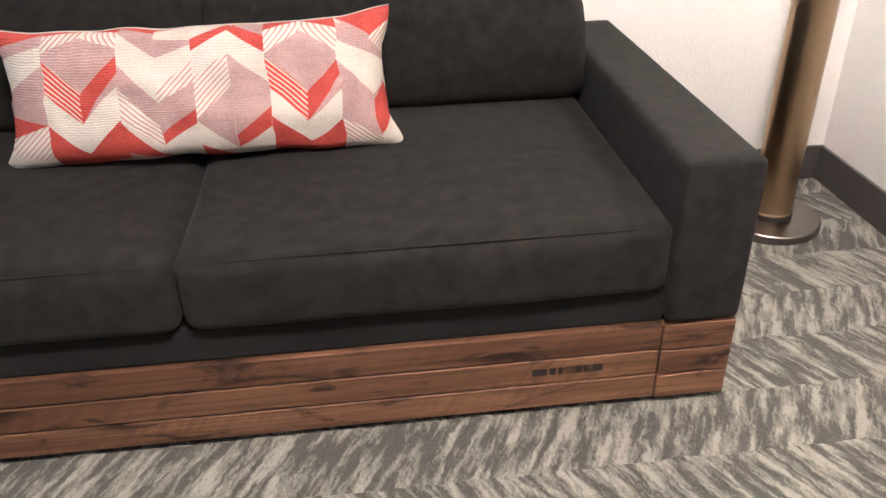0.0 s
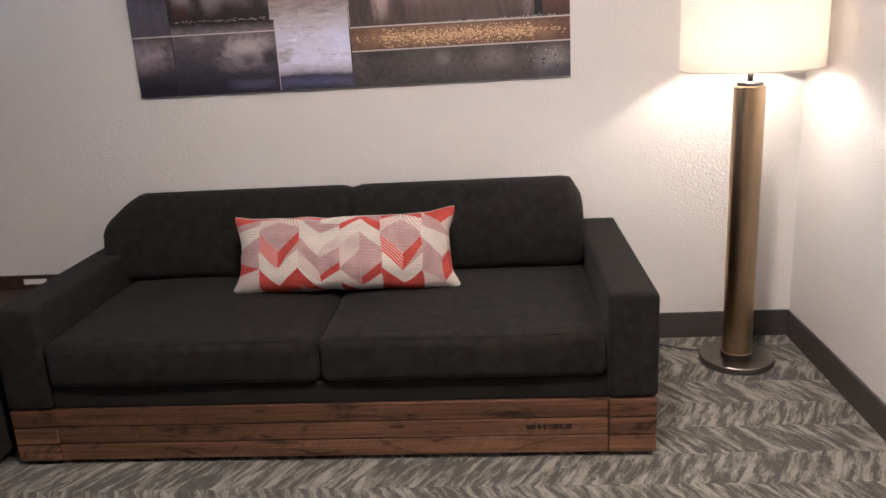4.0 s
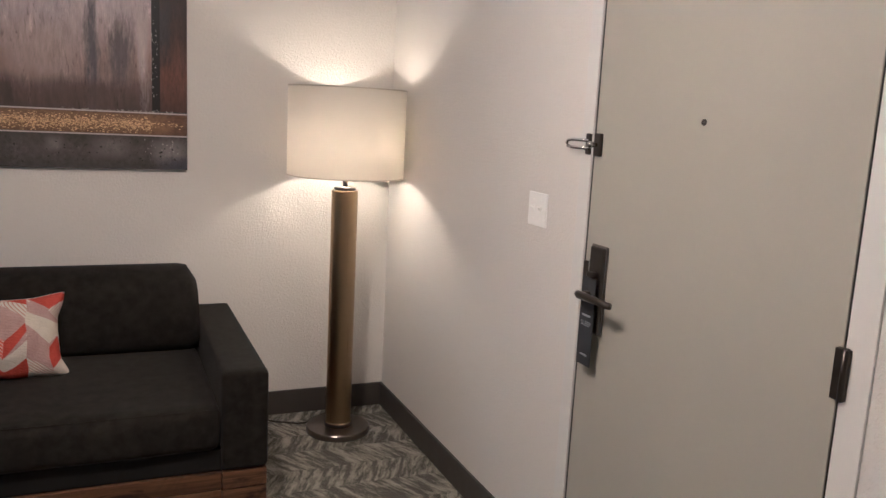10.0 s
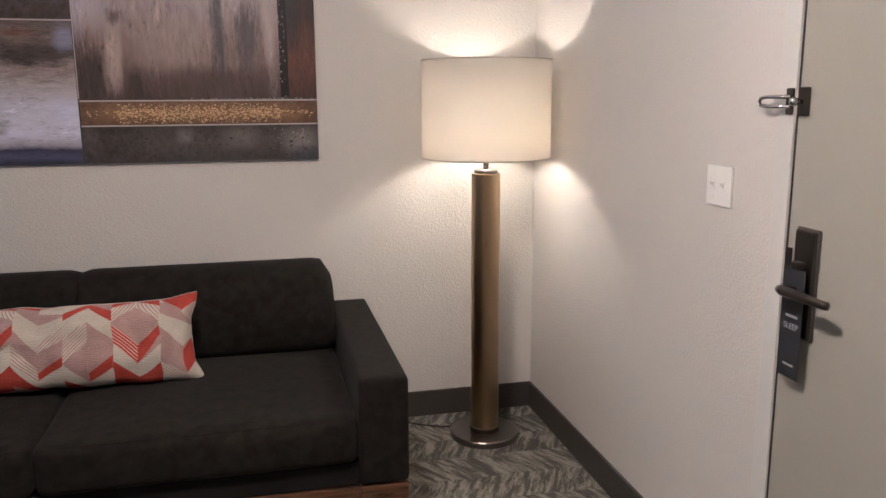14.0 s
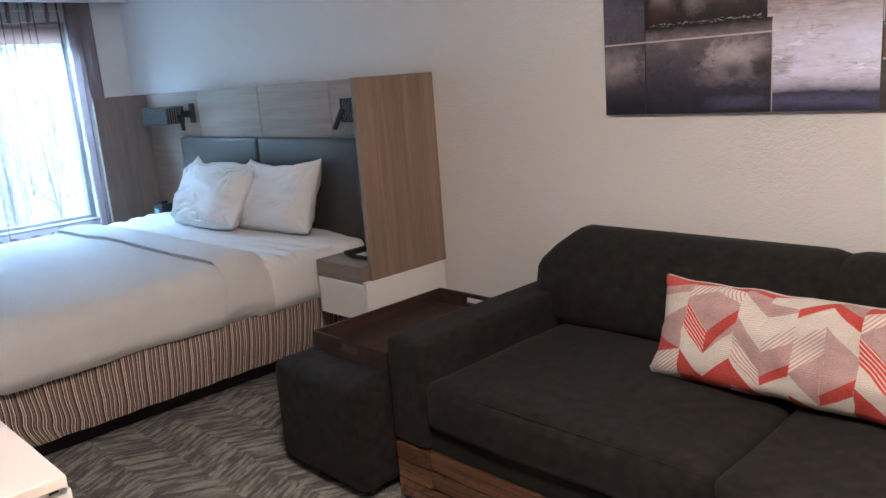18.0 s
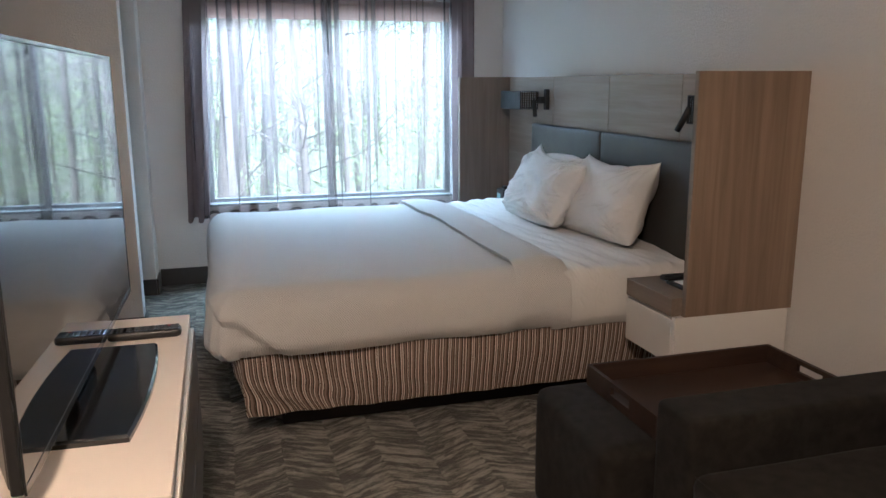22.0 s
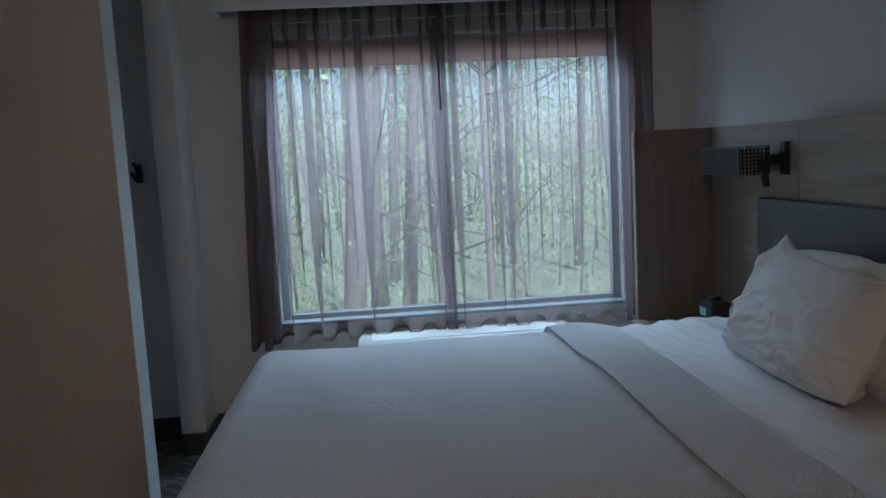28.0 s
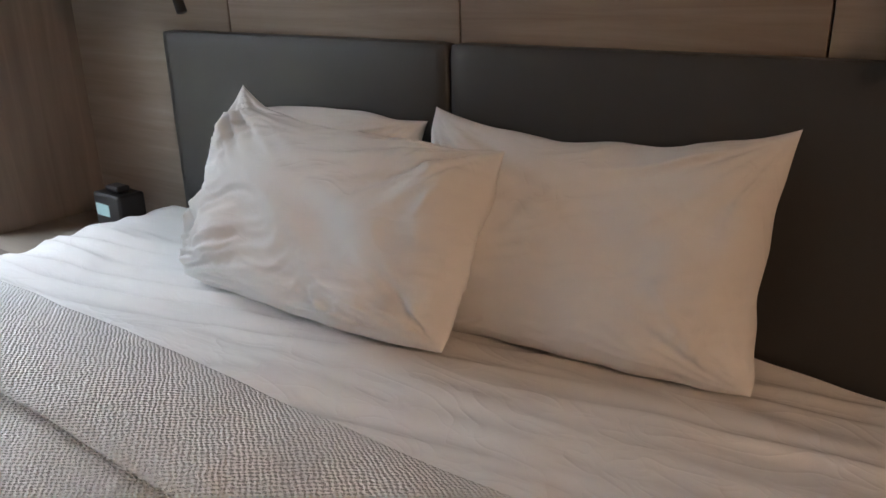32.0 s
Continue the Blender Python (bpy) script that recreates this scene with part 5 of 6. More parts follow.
def lumbar(c, w, h, t, tilt, turn, roll):
    m = Matrix.Translation(c) @ Euler((0, 0, radians(turn))).to_matrix().to_4x4() @ Euler((radians(tilt), 0, 0)).to_matrix().to_4x4() @ Euler((0, radians(roll), 0)).to_matrix().to_4x4()

    def place(u, v, side):
        a, b = 2 * u - 1, 1 - 2 * v
        e = max(0.0, 1 - a ** 6) ** 0.5 * max(0.0, 1 - b ** 4) ** 0.5
        x = a * w / 2 * (1 - 0.055 * (1 - b * b) * abs(a) ** 5) * (1 - 0.030 * abs(b) ** 10)
        z = b * h / 2 * (1 - 0.075 * (1 - a ** 6) * abs(b) ** 3) * (1 - 0.07 * abs(a) ** 16)
        ear = (abs(a) ** 8) * (abs(b) ** 3)
        x += math.copysign((0.016 if b > 0 else 0.028) * ear, a) - (0.006 * a if b > 0 else 0) + 0.006 * noise.noise(Vector((b * 3, 7.0, a)))
        z += math.copysign((0.024 if a > 0 and b > 0 else 0.012) * ear, b) + 0.010 * noise.noise(Vector((a * 4, 2.0, b)))
        y = side * t / 2 * e * (1 + 0.2 * noise.noise(Vector((a * 3, b * 2, side))))
        y += side * 0.006 * noise.noise(Vector((a * 9, b * 4, 1))) * e
        return m @ Vector((x, y, z))

    bm = bmesh.new()
    sub, each = 6, 4
    for k, col in enumerate(COLS):
        g = []
        for i in range(sub + 1):
            f = i / sub
            ka, kb = (0 if k == 0 else k + 0.5), (11 if k == 10 else k + 1.5)
            u = (ka + (kb - ka) * f) / len(COLS)
            line, at, kinds = [], 0.0, []
            for lo_l, lo_r, kind in col:
                low = max(at, min(1.0, lo_l + (lo_r - lo_l) * f))
                for j in range(each):
                    line.append(at + (low - at) * j / each)
                    kinds.append(kind)
                at = low
            line.append(1.0)
            g.append([bm.verts.new(place(u, v, -1)) for v in line])
        for i in range(sub):
            for j in range(len(kinds)):
                fc = bm.faces.new((g[i][j], g[i][j + 1], g[i + 1][j + 1], g[i + 1][j]))
                fc.material_index = kinds[j]
    nb = 24
    lining = Vector((0, 0.009, 0))
    g = [[bm.verts.new(place(i / 44, j / 20, -1) + lining) for j in range(21)] for i in range(45)]
    for i in range(44):
        for j in range(20):
            bm.faces.new((g[i][j], g[i][j + 1], g[i + 1][j + 1], g[i + 1][j])).material_index = C
    g = [[bm.verts.new(place(i / nb, j / 12, 1)) for j in range(13)] for i in range(nb + 1)]
    for i in range(nb):
        for j in range(12):
            fc = bm.faces.new((g[i][j], g[i + 1][j], g[i + 1][j + 1], g[i][j + 1]))
            fc.material_index = C
    bmesh.ops.remove_doubles(bm, verts=bm.verts[:], dist=0.0004)
    return bm


cu = thing("lumbar_cushion", (-0.02, 2.18, 0.46), "long lumbar cushion with coral, pink and cream chevrons on the sofa", "cushion")
part("cover", lumbar((-0.02, 2.135, 0.598), 0.85, 0.30, 0.19, -18, 0, 0), [RED, PINK, CREAM, HRED, HUP, HDN], cu, smooth=True)

# ---- ottoman and tray ----
ot = thing("ottoman", (-1.425, 1.95, 0), "charcoal microsuede bench ottoman beside the sofa", "ottoman")
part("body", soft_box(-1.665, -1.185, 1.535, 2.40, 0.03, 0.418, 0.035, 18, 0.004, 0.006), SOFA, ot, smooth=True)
for x in (-1.60, -1.25):
    for y in (1.62, 2.32):
        part("foot", box(x - 0.02, x + 0.02, y - 0.02, y + 0.02, 0, 0.035), BLACK, ot)
tr = thing("serving_tray", (-1.41, 2.02, 0.42), "dark walnut serving tray with cut-out handles on the ottoman", "tray")
A0, A1, B0, B1, Z0, Z1 = -1.612, -1.195, 1.69, 2.357, 0.4225, 0.490
part("bottom", box(A0 + 0.012, A1 - 0.012, B0 + 0.012, B1 - 0.012, Z0, Z0 + 0.008), TRAYW, tr)
for x0, x1 in ((A0, A0 + 0.012), (A1 - 0.012, A1)):
    part("side", box(x0, x1, B0, B1, Z0, Z1, 0.0015), TRAYW, tr)
am = (A0 + A1) / 2
for y0, y1 in ((B0, B0 + 0.012), (B1 - 0.012, B1)):
    bm = box(A0 + 0.012, am - 0.055, y0, y1, Z0, Z1 - 0.001)
    box(am + 0.055, A1 - 0.012, y0, y1, Z0, Z1 - 0.001, bm=bm)
    box(am - 0.055, am + 0.055, y0, y1, Z0, Z0 + 0.026, bm=bm)
    box(am - 0.055, am + 0.055, y0, y1, Z1 - 0.016, Z1 - 0.001, bm=bm)
    part("handle_end", bm, TRAYW, tr)

# ---- floor lamp ----
LX, LY = 1.527, 2.386
fl = thing("floor_lamp", (LX, LY, 0), "antique brass column floor lamp with a lit linen drum shade", "floor lamp")
part("base", lathe([(0.143, 0.0), (0.146, 0.004), (0.146, 0.024), (0.143, 0.028), (0.062, 0.028)], LX, LY, 64), STEEL, fl, "brushed nickel disc base")
part("column", lathe([(0.061, 0.028), (0.061, 0.05), (0.0585, 0.052), (0.0585, 1.122), (0.056, 1.126)], LX, LY, 96), BRASS, fl, smooth=False)
part("collar", lathe([(0.059, 0.0285), (0.0625, 0.030), (0.0625, 0.046), (0.059, 0.048)], LX, LY, 48), BRONZE, fl)
part("cap", lathe([(0.046, 1.126), (0.048, 1.128), (0.048, 1.138), (0.044, 1.141)], LX, LY, 40), STEEL, fl)
nk = part("neck", lathe([(0.011, 1.141), (0.011, 1.20), (0.016, 1.205), (0.016, 1.27), (0.012, 1.275)], LX, LY, 20), STEEL, fl, smooth=True)
part("switch_knob", cyl((LX, LY - 0.012, 1.165), (LX, LY - 0.03, 1.165), 0.005, n=12), BRASS, nk, smooth=True)
shd = part("shade", lathe([(0.2560, 1.188), (0.2560, 1.565), (0.2545, 1.565), (0.2545, 1.188)], LX, LY, 72, False), SHADE, fl, "lit cream linen drum shade", True)
for z in (1.1865, 1.5645):
    part("rim", lathe([(0.2537, z), (0.2573, z), (0.2573, z + 0.005), (0.2537, z + 0.005), (0.2537, z)], LX, LY, 72, False), CREAM, shd)
sp = bmesh.new()
for k in range(3):
    a = 2.094 * k + 0.5
    cyl((LX, LY, 1.268), (LX + 0.2535 * math.cos(a), LY + 0.2535 * math.sin(a), 1.268), 0.0022, n=6, bm=sp)
part("spider", sp, STEEL, shd)
lamp = new("lamp_light", bpy.data.lights.new("lamp_light", "POINT"))
lamp.data.energy, lamp.data.color, lamp.data.shadow_soft_size = LAMP_W, (1.0, 0.665, 0.375), 0.035
lamp.location = (LX, LY, 1.345)
cord = thing("lamp_cord", (1.2, 2.55, 0), "black lamp cord lying on the carpet", "cord")
part("cable", tube([(LX - 0.10, LY + 0.08, 0.02), (LX - 0.16, LY + 0.11, 0.006), (1.27, 2.55, 0.005), (1.20, 2.58, 0.016), (1.13, 2.60, 0.008), (1.10, 2.63, 0.06)], 0.0035, 8), BLACK, cord, smooth=True)

# ceiling light of the entry
CLX, CLY = 0.50, 0.47
cl = thing("ceiling_light", (CLX, CLY, HC), "white flush ceiling light between the sofa and television, switched on", "ceiling light")
part("canopy", lathe([(0.17, HC - 0.03), (0.175, HC - 0.028), (0.175, HC - 0.0005)], CLX, CLY, 48), STEEL, cl)
part("diffuser", lathe([(0.001, HC - 0.105), (0.06, HC - 0.10), (0.11, HC - 0.085), (0.15, HC - 0.06), (0.165, HC - 0.031)], CLX, CLY, 48), glowing("lit_opal_glass", (1.0, 0.645, 0.385), CEIL_W), cl, smooth=True)

# ---- artwork over the sofa ----
AX0, AX1, AZ0, AZ1, AY = -0.945, 0.882, 1.179, 1.907, 2.640
art = thing("wall_art", ((AX0 + AX1) / 2, YS - 0.01, AZ0), "wide abstract canvas in grey, brown and blue with gold band", "painting")
part("canvas", box(AX0, AX1, AY, YS - 0.002, AZ0, AZ1, 0.002), plain("canvas_edge", (0.05, 0.05, 0.05), 0.7), art)


def paint(name, size, stops, blots=(), streak=(3.0, 3.0, 0.3), warp=0.12, seed=0.0, rough=0.45):
    """Paint of one field: tones from its top to its foot, soft blots (u, v, width, height, colour, strength), brushed grain."""
    def deep(c):
        k = 0.42 + 0.68 * min(1.0, sum(c) / 0.75)
        return tuple(t * k for t in c)

    stops = [(p, deep(c)) for p, c in stops]
    n = Nodes(name)
    x, y, z = n.split()
    U = n.math("ADD", n.math("DIVIDE", x, size[0]), 0.5)
    V = n.math("SUBTRACT", 0.5, n.math("DIVIDE", z, size[1]))
    sx, sz, amt = streak
    off = (seed * 3.1, seed, seed * 1.7)
    a = n.noise(1.0, 5, n.scaled((sx, 1, sz), off), 0.62, 0.4)
    b = n.noise(1.0, 8, n.scaled((sx * 6, 1, sz * 6), off), 0.75)
    c = n.noise(9.0, 5, n.scaled((1, 1, 1), off), 0.65)
    ca, cb, cc = (n.math("SUBTRACT", k, 0.5) for k in (a, b, c))
    dv = n.math("ADD", n.math("MULTIPLY", ca, warp * 3), n.math("MULTIPLY", cc, warp * 2))
    col = n.ramp(n.math("ADD", V, dv), stops)
    for u, v, w, h, tint, k in blots:
        du = n.math("ABSOLUTE", n.math("DIVIDE", n.math("SUBTRACT", U, u), w))
        dv2 = n.math("ABSOLUTE", n.math("DIVIDE", n.math("SUBTRACT", V, v), h))
        d = n.math("POWER", n.math("ADD", n.math("POWER", du, 3.0), n.math("POWER", dv2, 3.0)), 0.3333)
        d = n.math("ADD", d, n.math("ADD", n.math("MULTIPLY", ca, 1.7), n.math("MULTIPLY", cb, 1.9)))
        col = n.mix(n.ramp(d, [(0.30, (k, k, k)), (1.12, (0, 0, 0))]), col, deep(tint))
    grain = n.math("ADD", 1.12, n.math("ADD", n.math("MULTIPLY", ca, amt * 4.0), n.math("MULTIPLY", cb, amt * 9.0)))
    g = n.math("MAXIMUM", grain, 0.22)
    col = n.mix(1.0, col, n.join(n.math("MULTIPLY", g, 0.84), n.math("MULTIPLY", g, 0.87), g), "MULTIPLY")
    rub = n.noise(1.0, 6, n.scaled((sx * 9, 1, sz * 9), (seed, 2, seed)), 0.72, 0.8)
    here = n.ramp(n.noise(1.0, 3, n.scaled((sx * 1.3 + 2, 1, sz * 1.3 + 2), (2, seed, 5))), [(0.44, (0, 0, 0)), (0.60, (0.85, 0.85, 0.85))])
    col = n.mix(n.mix(1.0, here, n.ramp(rub, [(0.55, (0, 0, 0)), (0.64, (1, 1, 1))]), "MULTIPLY"), col, n.mix(1.0, col, (0.36, 0.34, 0.34), "MULTIPLY"))
    col = n.mix(n.mix(1.0, here, n.ramp(rub, [(0.36, (0.7, 0.7, 0.7)), (0.43, (0, 0, 0))]), "MULTIPLY"), col, n.mix(1.0, col, (1.75, 1.70, 1.68), "MULTIPLY"))
    n.bump(b, 0.25, 0.001)
    return n.done(col, rough, 0.0, 0.4)


def slab(u0, u1, v0, v1, mat, lift=0.001, name="painted_field"):
    """One flat area of the canvas; u runs along it and v down it, both 0 to 1."""
    w, h = AX1 - AX0, AZ1 - AZ0
    x0, x1, z0, z1 = AX0 + u0 * w, AX0 + u1 * w, AZ1 - v1 * h, AZ1 - v0 * h
    bm = box(x0, x1, AY - lift, AY - 0.0002, z0, z1)
    c = Vector(((x0 + x1) / 2, AY, (z0 + z1) / 2))
    ob = part(name, bm, mat, art)
    ob.data.transform(Matrix.Translation(-(c - base_of(art))))
    ob.location = c - base_of(art)
    return ob


def field(name, u0, u1, v0, v1, *args, **more):
    slab(u0, u1, v0, v1, paint(name, ((u1 - u0) * (AX1 - AX0), (v1 - v0) * (AZ1 - AZ0)), *args, **more))


INKY, COAL = (0.030, 0.028, 0.042), (0.034, 0.026, 0.022)
field("slate_and_ochre", 0, 0.505, 0, 0.257, [(0.0, (0.115, 0.10, 0.098)), (0.5, (0.15, 0.13, 0.128)), (1.0, (0.105, 0.085, 0.075))],
      [(0.10, 0.45, 0.24, 0.75, (0.27, 0.175, 0.105), 0.85), (0.08, 0.35, 0.06, 0.25, (0.42, 0.33, 0.24), 0.5), (0.90, 0.85, 0.35, 0.4, (0.11, 0.075, 0.055), 0.8), (0.60, 0.40, 0.04, 0.2, (0.32, 0.31, 0.32), 0.6), (0.42, 0.5, 0.12, 0.6, (0.125, 0.12, 0.145), 0.7)], (5, 4, 0.22), 0.15, 1.0)
field("violet_grey", 0, 0.092, 0.263, 0.655, [(0.0, (0.095, 0.08, 0.088)), (0.6, (0.125, 0.112, 0.135)), (1.0, (0.13, 0.11, 0.115))], [(0.9, 0.3, 0.3, 0.3, (0.07, 0.058, 0.06), 0.6)], (5, 6, 0.16), 0.1, 3.0)
field("burnt_umber", 0.092, 0.325, 0.263, 0.60, [(0.0, (0.115, 0.085, 0.068)), (0.55, (0.215, 0.175, 0.155)), (0.8, (0.075, 0.055, 0.045)), (1.0, (0.040, 0.030, 0.025))],
      [(0.15, 0.30, 0.11, 0.45, (0.34, 0.28, 0.255), 0.8), (0.45, 0.55, 0.13, 0.35, (0.27, 0.225, 0.20), 0.7), (0.29, 0.45, 0.07, 0.6, COAL, 0.85), (0.60, 0.12, 0.20, 0.16, COAL, 0.9), (0.02, 0.6, 0.05, 0.6, (0.05, 0.03, 0.025), 0.9), (0.90, 0.45, 0.10, 0.6, (0.055, 0.042, 0.036), 0.85), (0.78, 0.25, 0.07, 0.35, (0.24, 0.195, 0.17), 0.7), (0.12, 0.80, 0.12, 0.16, (0.115, 0.048, 0.032), 0.7)], (6, 5, 0.22), 0.10, 4.0)
field("grey_brown_band", 0.092, 0.335, 0.60, 0.655, [(0.0, (0.06, 0.045, 0.04)), (1.0, (0.23, 0.19, 0.175))], (), (5, 9, 0.25), 0.2, 5.0)
field("brown_strata", 0.325, 0.505, 0.263, 0.60, [(0.0, (0.17, 0.13, 0.11)), (0.28, (0.22, 0.165, 0.135)), (0.42, (0.115, 0.088, 0.072)), (0.56, (0.13, 0.10, 0.085)), (0.66, (0.33, 0.255, 0.21)), (1.0, (0.42, 0.37, 0.345))],
      [(0.42, 0.18, 0.28, 0.09, (0.24, 0.095, 0.055), 0.7), (0.92, 0.25, 0.15, 0.28, (0.31, 0.31, 0.42), 0.8), (0.10, 0.35, 0.16, 0.25, (0.34, 0.27, 0.225), 0.5)], (2.5, 14, 0.26), 0.14, 6.0)
field("lilac_mist", 0.335, 0.505, 0.60, 1.0, [(0.0, (0.44, 0.39, 0.375)), (0.25, (0.62, 0.585, 0.62)), (0.62, (0.66, 0.63, 0.69)), (0.74, (0.36, 0.33, 0.36)), (0.80, (0.075, 0.07, 0.115)), (0.9, (0.115, 0.115, 0.19)), (1.0, (0.045, 0.045, 0.075))],
      [(0.10, 0.50, 0.16, 0.18, (0.30, 0.27, 0.27), 0.6), (0.85, 0.35, 0.25, 0.25, (0.66, 0.65, 0.76), 0.6)], (2.5, 10, 0.12), 0.05, 7.0)
field("night_blue", 0, 0.090, 0.664, 1.0, [(0.0, (0.13, 0.105, 0.10)), (0.3, (0.29, 0.24, 0.225)), (0.62, (0.085, 0.072, 0.075)), (0.85, INKY), (1.0, INKY)], [(0.9, 0.35, 0.25, 0.4, (0.08, 0.068, 0.07), 0.7)], (4, 5, 0.15), 0.14, 9.0)
field("night_mist", 0.092, 0.335, 0.664, 1.0, [(0.0, (0.175, 0.145, 0.14)), (0.35, (0.115, 0.098, 0.102)), (0.65, (0.07, 0.062, 0.075)), (1.0, INKY)],
      [(0.72, 0.22, 0.30, 0.26, (0.46, 0.39, 0.355), 0.9), (0.70, 0.48, 0.30, 0.20, (0.27, 0.225, 0.215), 0.7), (0.93, 0.42, 0.10, 0.20, (0.05, 0.042, 0.042), 0.85), (0.72, 0.46, 0.10, 0.13, (0.10, 0.08, 0.075), 0.7), (0.75, 0.86, 0.32, 0.10, (0.12, 0.12, 0.185), 0.7), (0.25, 0.06, 0.10, 0.10, (0.33, 0.28, 0.26), 0.5)], (4.5, 6, 0.15), 0.12, 10.0)
field("rained_grey", 0.508, 0.922, 0, 0.667, [(0.0, (0.43, 0.36, 0.335)), (0.35, (0.37, 0.285, 0.25)), (0.60, (0.28, 0.19, 0.155)), (0.85, (0.16, 0.10, 0.08)), (1.0, (0.11, 0.07, 0.056))],
      [(0.05, 0.20, 0.14, 0.40, (0.50, 0.45, 0.46), 0.85), (0.07, 0.78, 0.12, 0.36, (0.10, 0.072, 0.06), 1.0), (0.18, 0.66, 0.06, 0.34, (0.46, 0.35, 0.28), 0.95), (0.28, 0.88, 0.07, 0.18, (0.10, 0.065, 0.052), 0.95), (0.46, 0.58, 0.20, 0.26, (0.38, 0.285, 0.235), 0.7), (0.695, 0.36, 0.042, 0.66, (0.14, 0.122, 0.125), 1.0), (0.84, 0.50, 0.10, 0.32, (0.15, 0.12, 0.115), 0.95), (0.955, 0.48, 0.045, 0.56, (0.44, 0.36, 0.315), 0.9), (0.62, 0.86, 0.30, 0.14, (0.13, 0.08, 0.062), 0.8), (0.20, 0.36, 0.05, 0.07, (0.16, 0.12, 0.10), 0.8)], (9, 1.6, 0.18), 0.16, 11.0)
field("black_drip", 0.922, 0.940, 0, 0.655, [(0.0, (0.012, 0.010, 0.010)), (1.0, (0.010, 0.008, 0.008))], (), (40, 8, 0.4), 0.1, 12.0)
field("rust_brown", 0.940, 1.0, 0, 0.660, [(0.0, (0.055, 0.034, 0.030)), (0.35, (0.085, 0.040, 0.030)), (0.7, (0.185, 0.070, 0.042)), (1.0, (0.11, 0.05, 0.036))], [(0.1, 0.3, 0.35, 0.3, (0.06, 0.055, 0.06), 0.7)], (14, 3, 0.25), 0.12, 13.0)
field("amber_band", 0.508, 1.0, 0.676, 0.797, [(0.0, (0.22, 0.125, 0.062)), (0.5, (0.31, 0.175, 0.075)), (1.0, (0.20, 0.11, 0.055))], [(0.98, 0.5, 0.12, 1.0, (0.17, 0.085, 0.048), 0.8), (0.02, 0.5, 0.10, 1.0, (0.20, 0.11, 0.06), 0.7)], (8, 10, 0.2), 0.12, 14.0)
field("moss_concrete", 0.508, 1.0, 0.806, 1.0, [(0.0, (0.085, 0.072, 0.058)), (0.45, (0.125, 0.105, 0.088)), (1.0, (0.085, 0.075, 0.066))],
      [(0.66, 0.35, 0.10, 0.4, (0.22, 0.185, 0.16), 0.6), (0.92, 0.45, 0.10, 0.5, (0.26, 0.23, 0.205), 0.65), (0.42, 0.3, 0.05, 0.3, (0.26, 0.22, 0.19), 0.5), (0.12, 0.5, 0.14, 0.6, (0.06, 0.05, 0.042), 0.6), (0.97, 0.85, 0.12, 0.3, (0.075, 0.08, 0.10), 0.7)], (7, 6, 0.28), 0.2, 15.0)
LINE = plain("pale_rose_line", (0.52, 0.46, 0.45), 0.5, vary=0.15, scale=40)
for u0, u1, v in ((0, 0.507, 0.257), (0, 0.336, 0.656), (0.508, 1.0, 0.667), (0.508, 1.0, 0.798)):
    slab(u0, u1, v, v + 0.008, LINE, 0.002, "painted_line")
DARKL = plain("dark_scored_line", (0.02, 0.018, 0.018), 0.6)
for u, v0, v1, m in ((0.091, 0.263, 1.0, DARKL), (0.3245, 0.263, 0.62, DARKL), (0.3345, 0.62, 1.0, LINE), (0.5065, 0.0, 0.66, LINE)):
    slab(u, u + 0.0016, v0, v1, m, 0.002, "scored_line")
rnd = random.Random(4)
GOLD = plain("gold_leaf", (0.74, 0.50, 0.25), 0.45, 0.1, vary=0.25, scale=60)
WHD = plain("white_dab", (0.36, 0.33, 0.31), 0.5, vary=0.2, scale=60)


def flakes(name, u0, u1, v0, v1, count, size, mat, flat=1.0):
    """A strewn patch of small paint flakes as one part."""
    w, h = AX1 - AX0, AZ1 - AZ0
    bm = bmesh.new()
    for k in range(count):
        x = AX0 + rnd.uniform(u0, u1) * w
        c = (v0 + v1) / 2 + rnd.gauss(0, 0.23) * (v1 - v0)
        z = AZ1 - max(v0, min(v1, c)) * h
        r = size * rnd.uniform(0.4, 1.3)
        a0 = rnd.uniform(0, 6)
        bm.faces.new([bm.verts.new((x + r * math.cos(a0 + 1.2566 * j) * rnd.uniform(0.6, 1.4), AY - 0.0018, z + flat * r * math.sin(a0 + 1.2566 * j) * rnd.uniform(0.5, 1.2))) for j in range(5)])
    bmesh.ops.recalc_face_normals(bm, faces=bm.faces[:])
    ob = part(name, bm, mat, art)
    ob["kind"] = "stuff"


flakes("gold_leaf_patch", 0.58, 0.92, 0.69, 0.79, 1500, 0.0032, GOLD, 0.7)
flakes("gold_leaf_patch", 0.52, 0.99, 0.715, 0.765, 160, 0.004, GOLD, 0.5)
flakes("white_dab_patch", 0.10, 0.32, 0.580, 0.598, 110, 0.0055, WHD, 0.22)
flakes("white_dab_patch", 0.921, 0.934, 0.02, 0.66, 46, 0.0013, WHD, 4.0)
flakes("white_dab_patch", 0.90, 0.99, 0.82, 0.93, 26, 0.0026, WHD, 1.6)
flakes("white_dab_patch", 0.33, 0.50, 0.30, 0.56, 40, 0.0035, WHD, 0.2)
flakes("white_dab_patch", 0.72, 0.995, 0.658, 0.668, 70, 0.003, WHD, 0.8)
flakes("dark_scrape_patch", 0.098, 0.325, 0.590, 0.612, 110, 0.007, DARKL, 0.3)
flakes("dark_speck_patch", 0.0, 0.14, 0.02, 0.25, 26, 0.004, DARKL, 1.0)
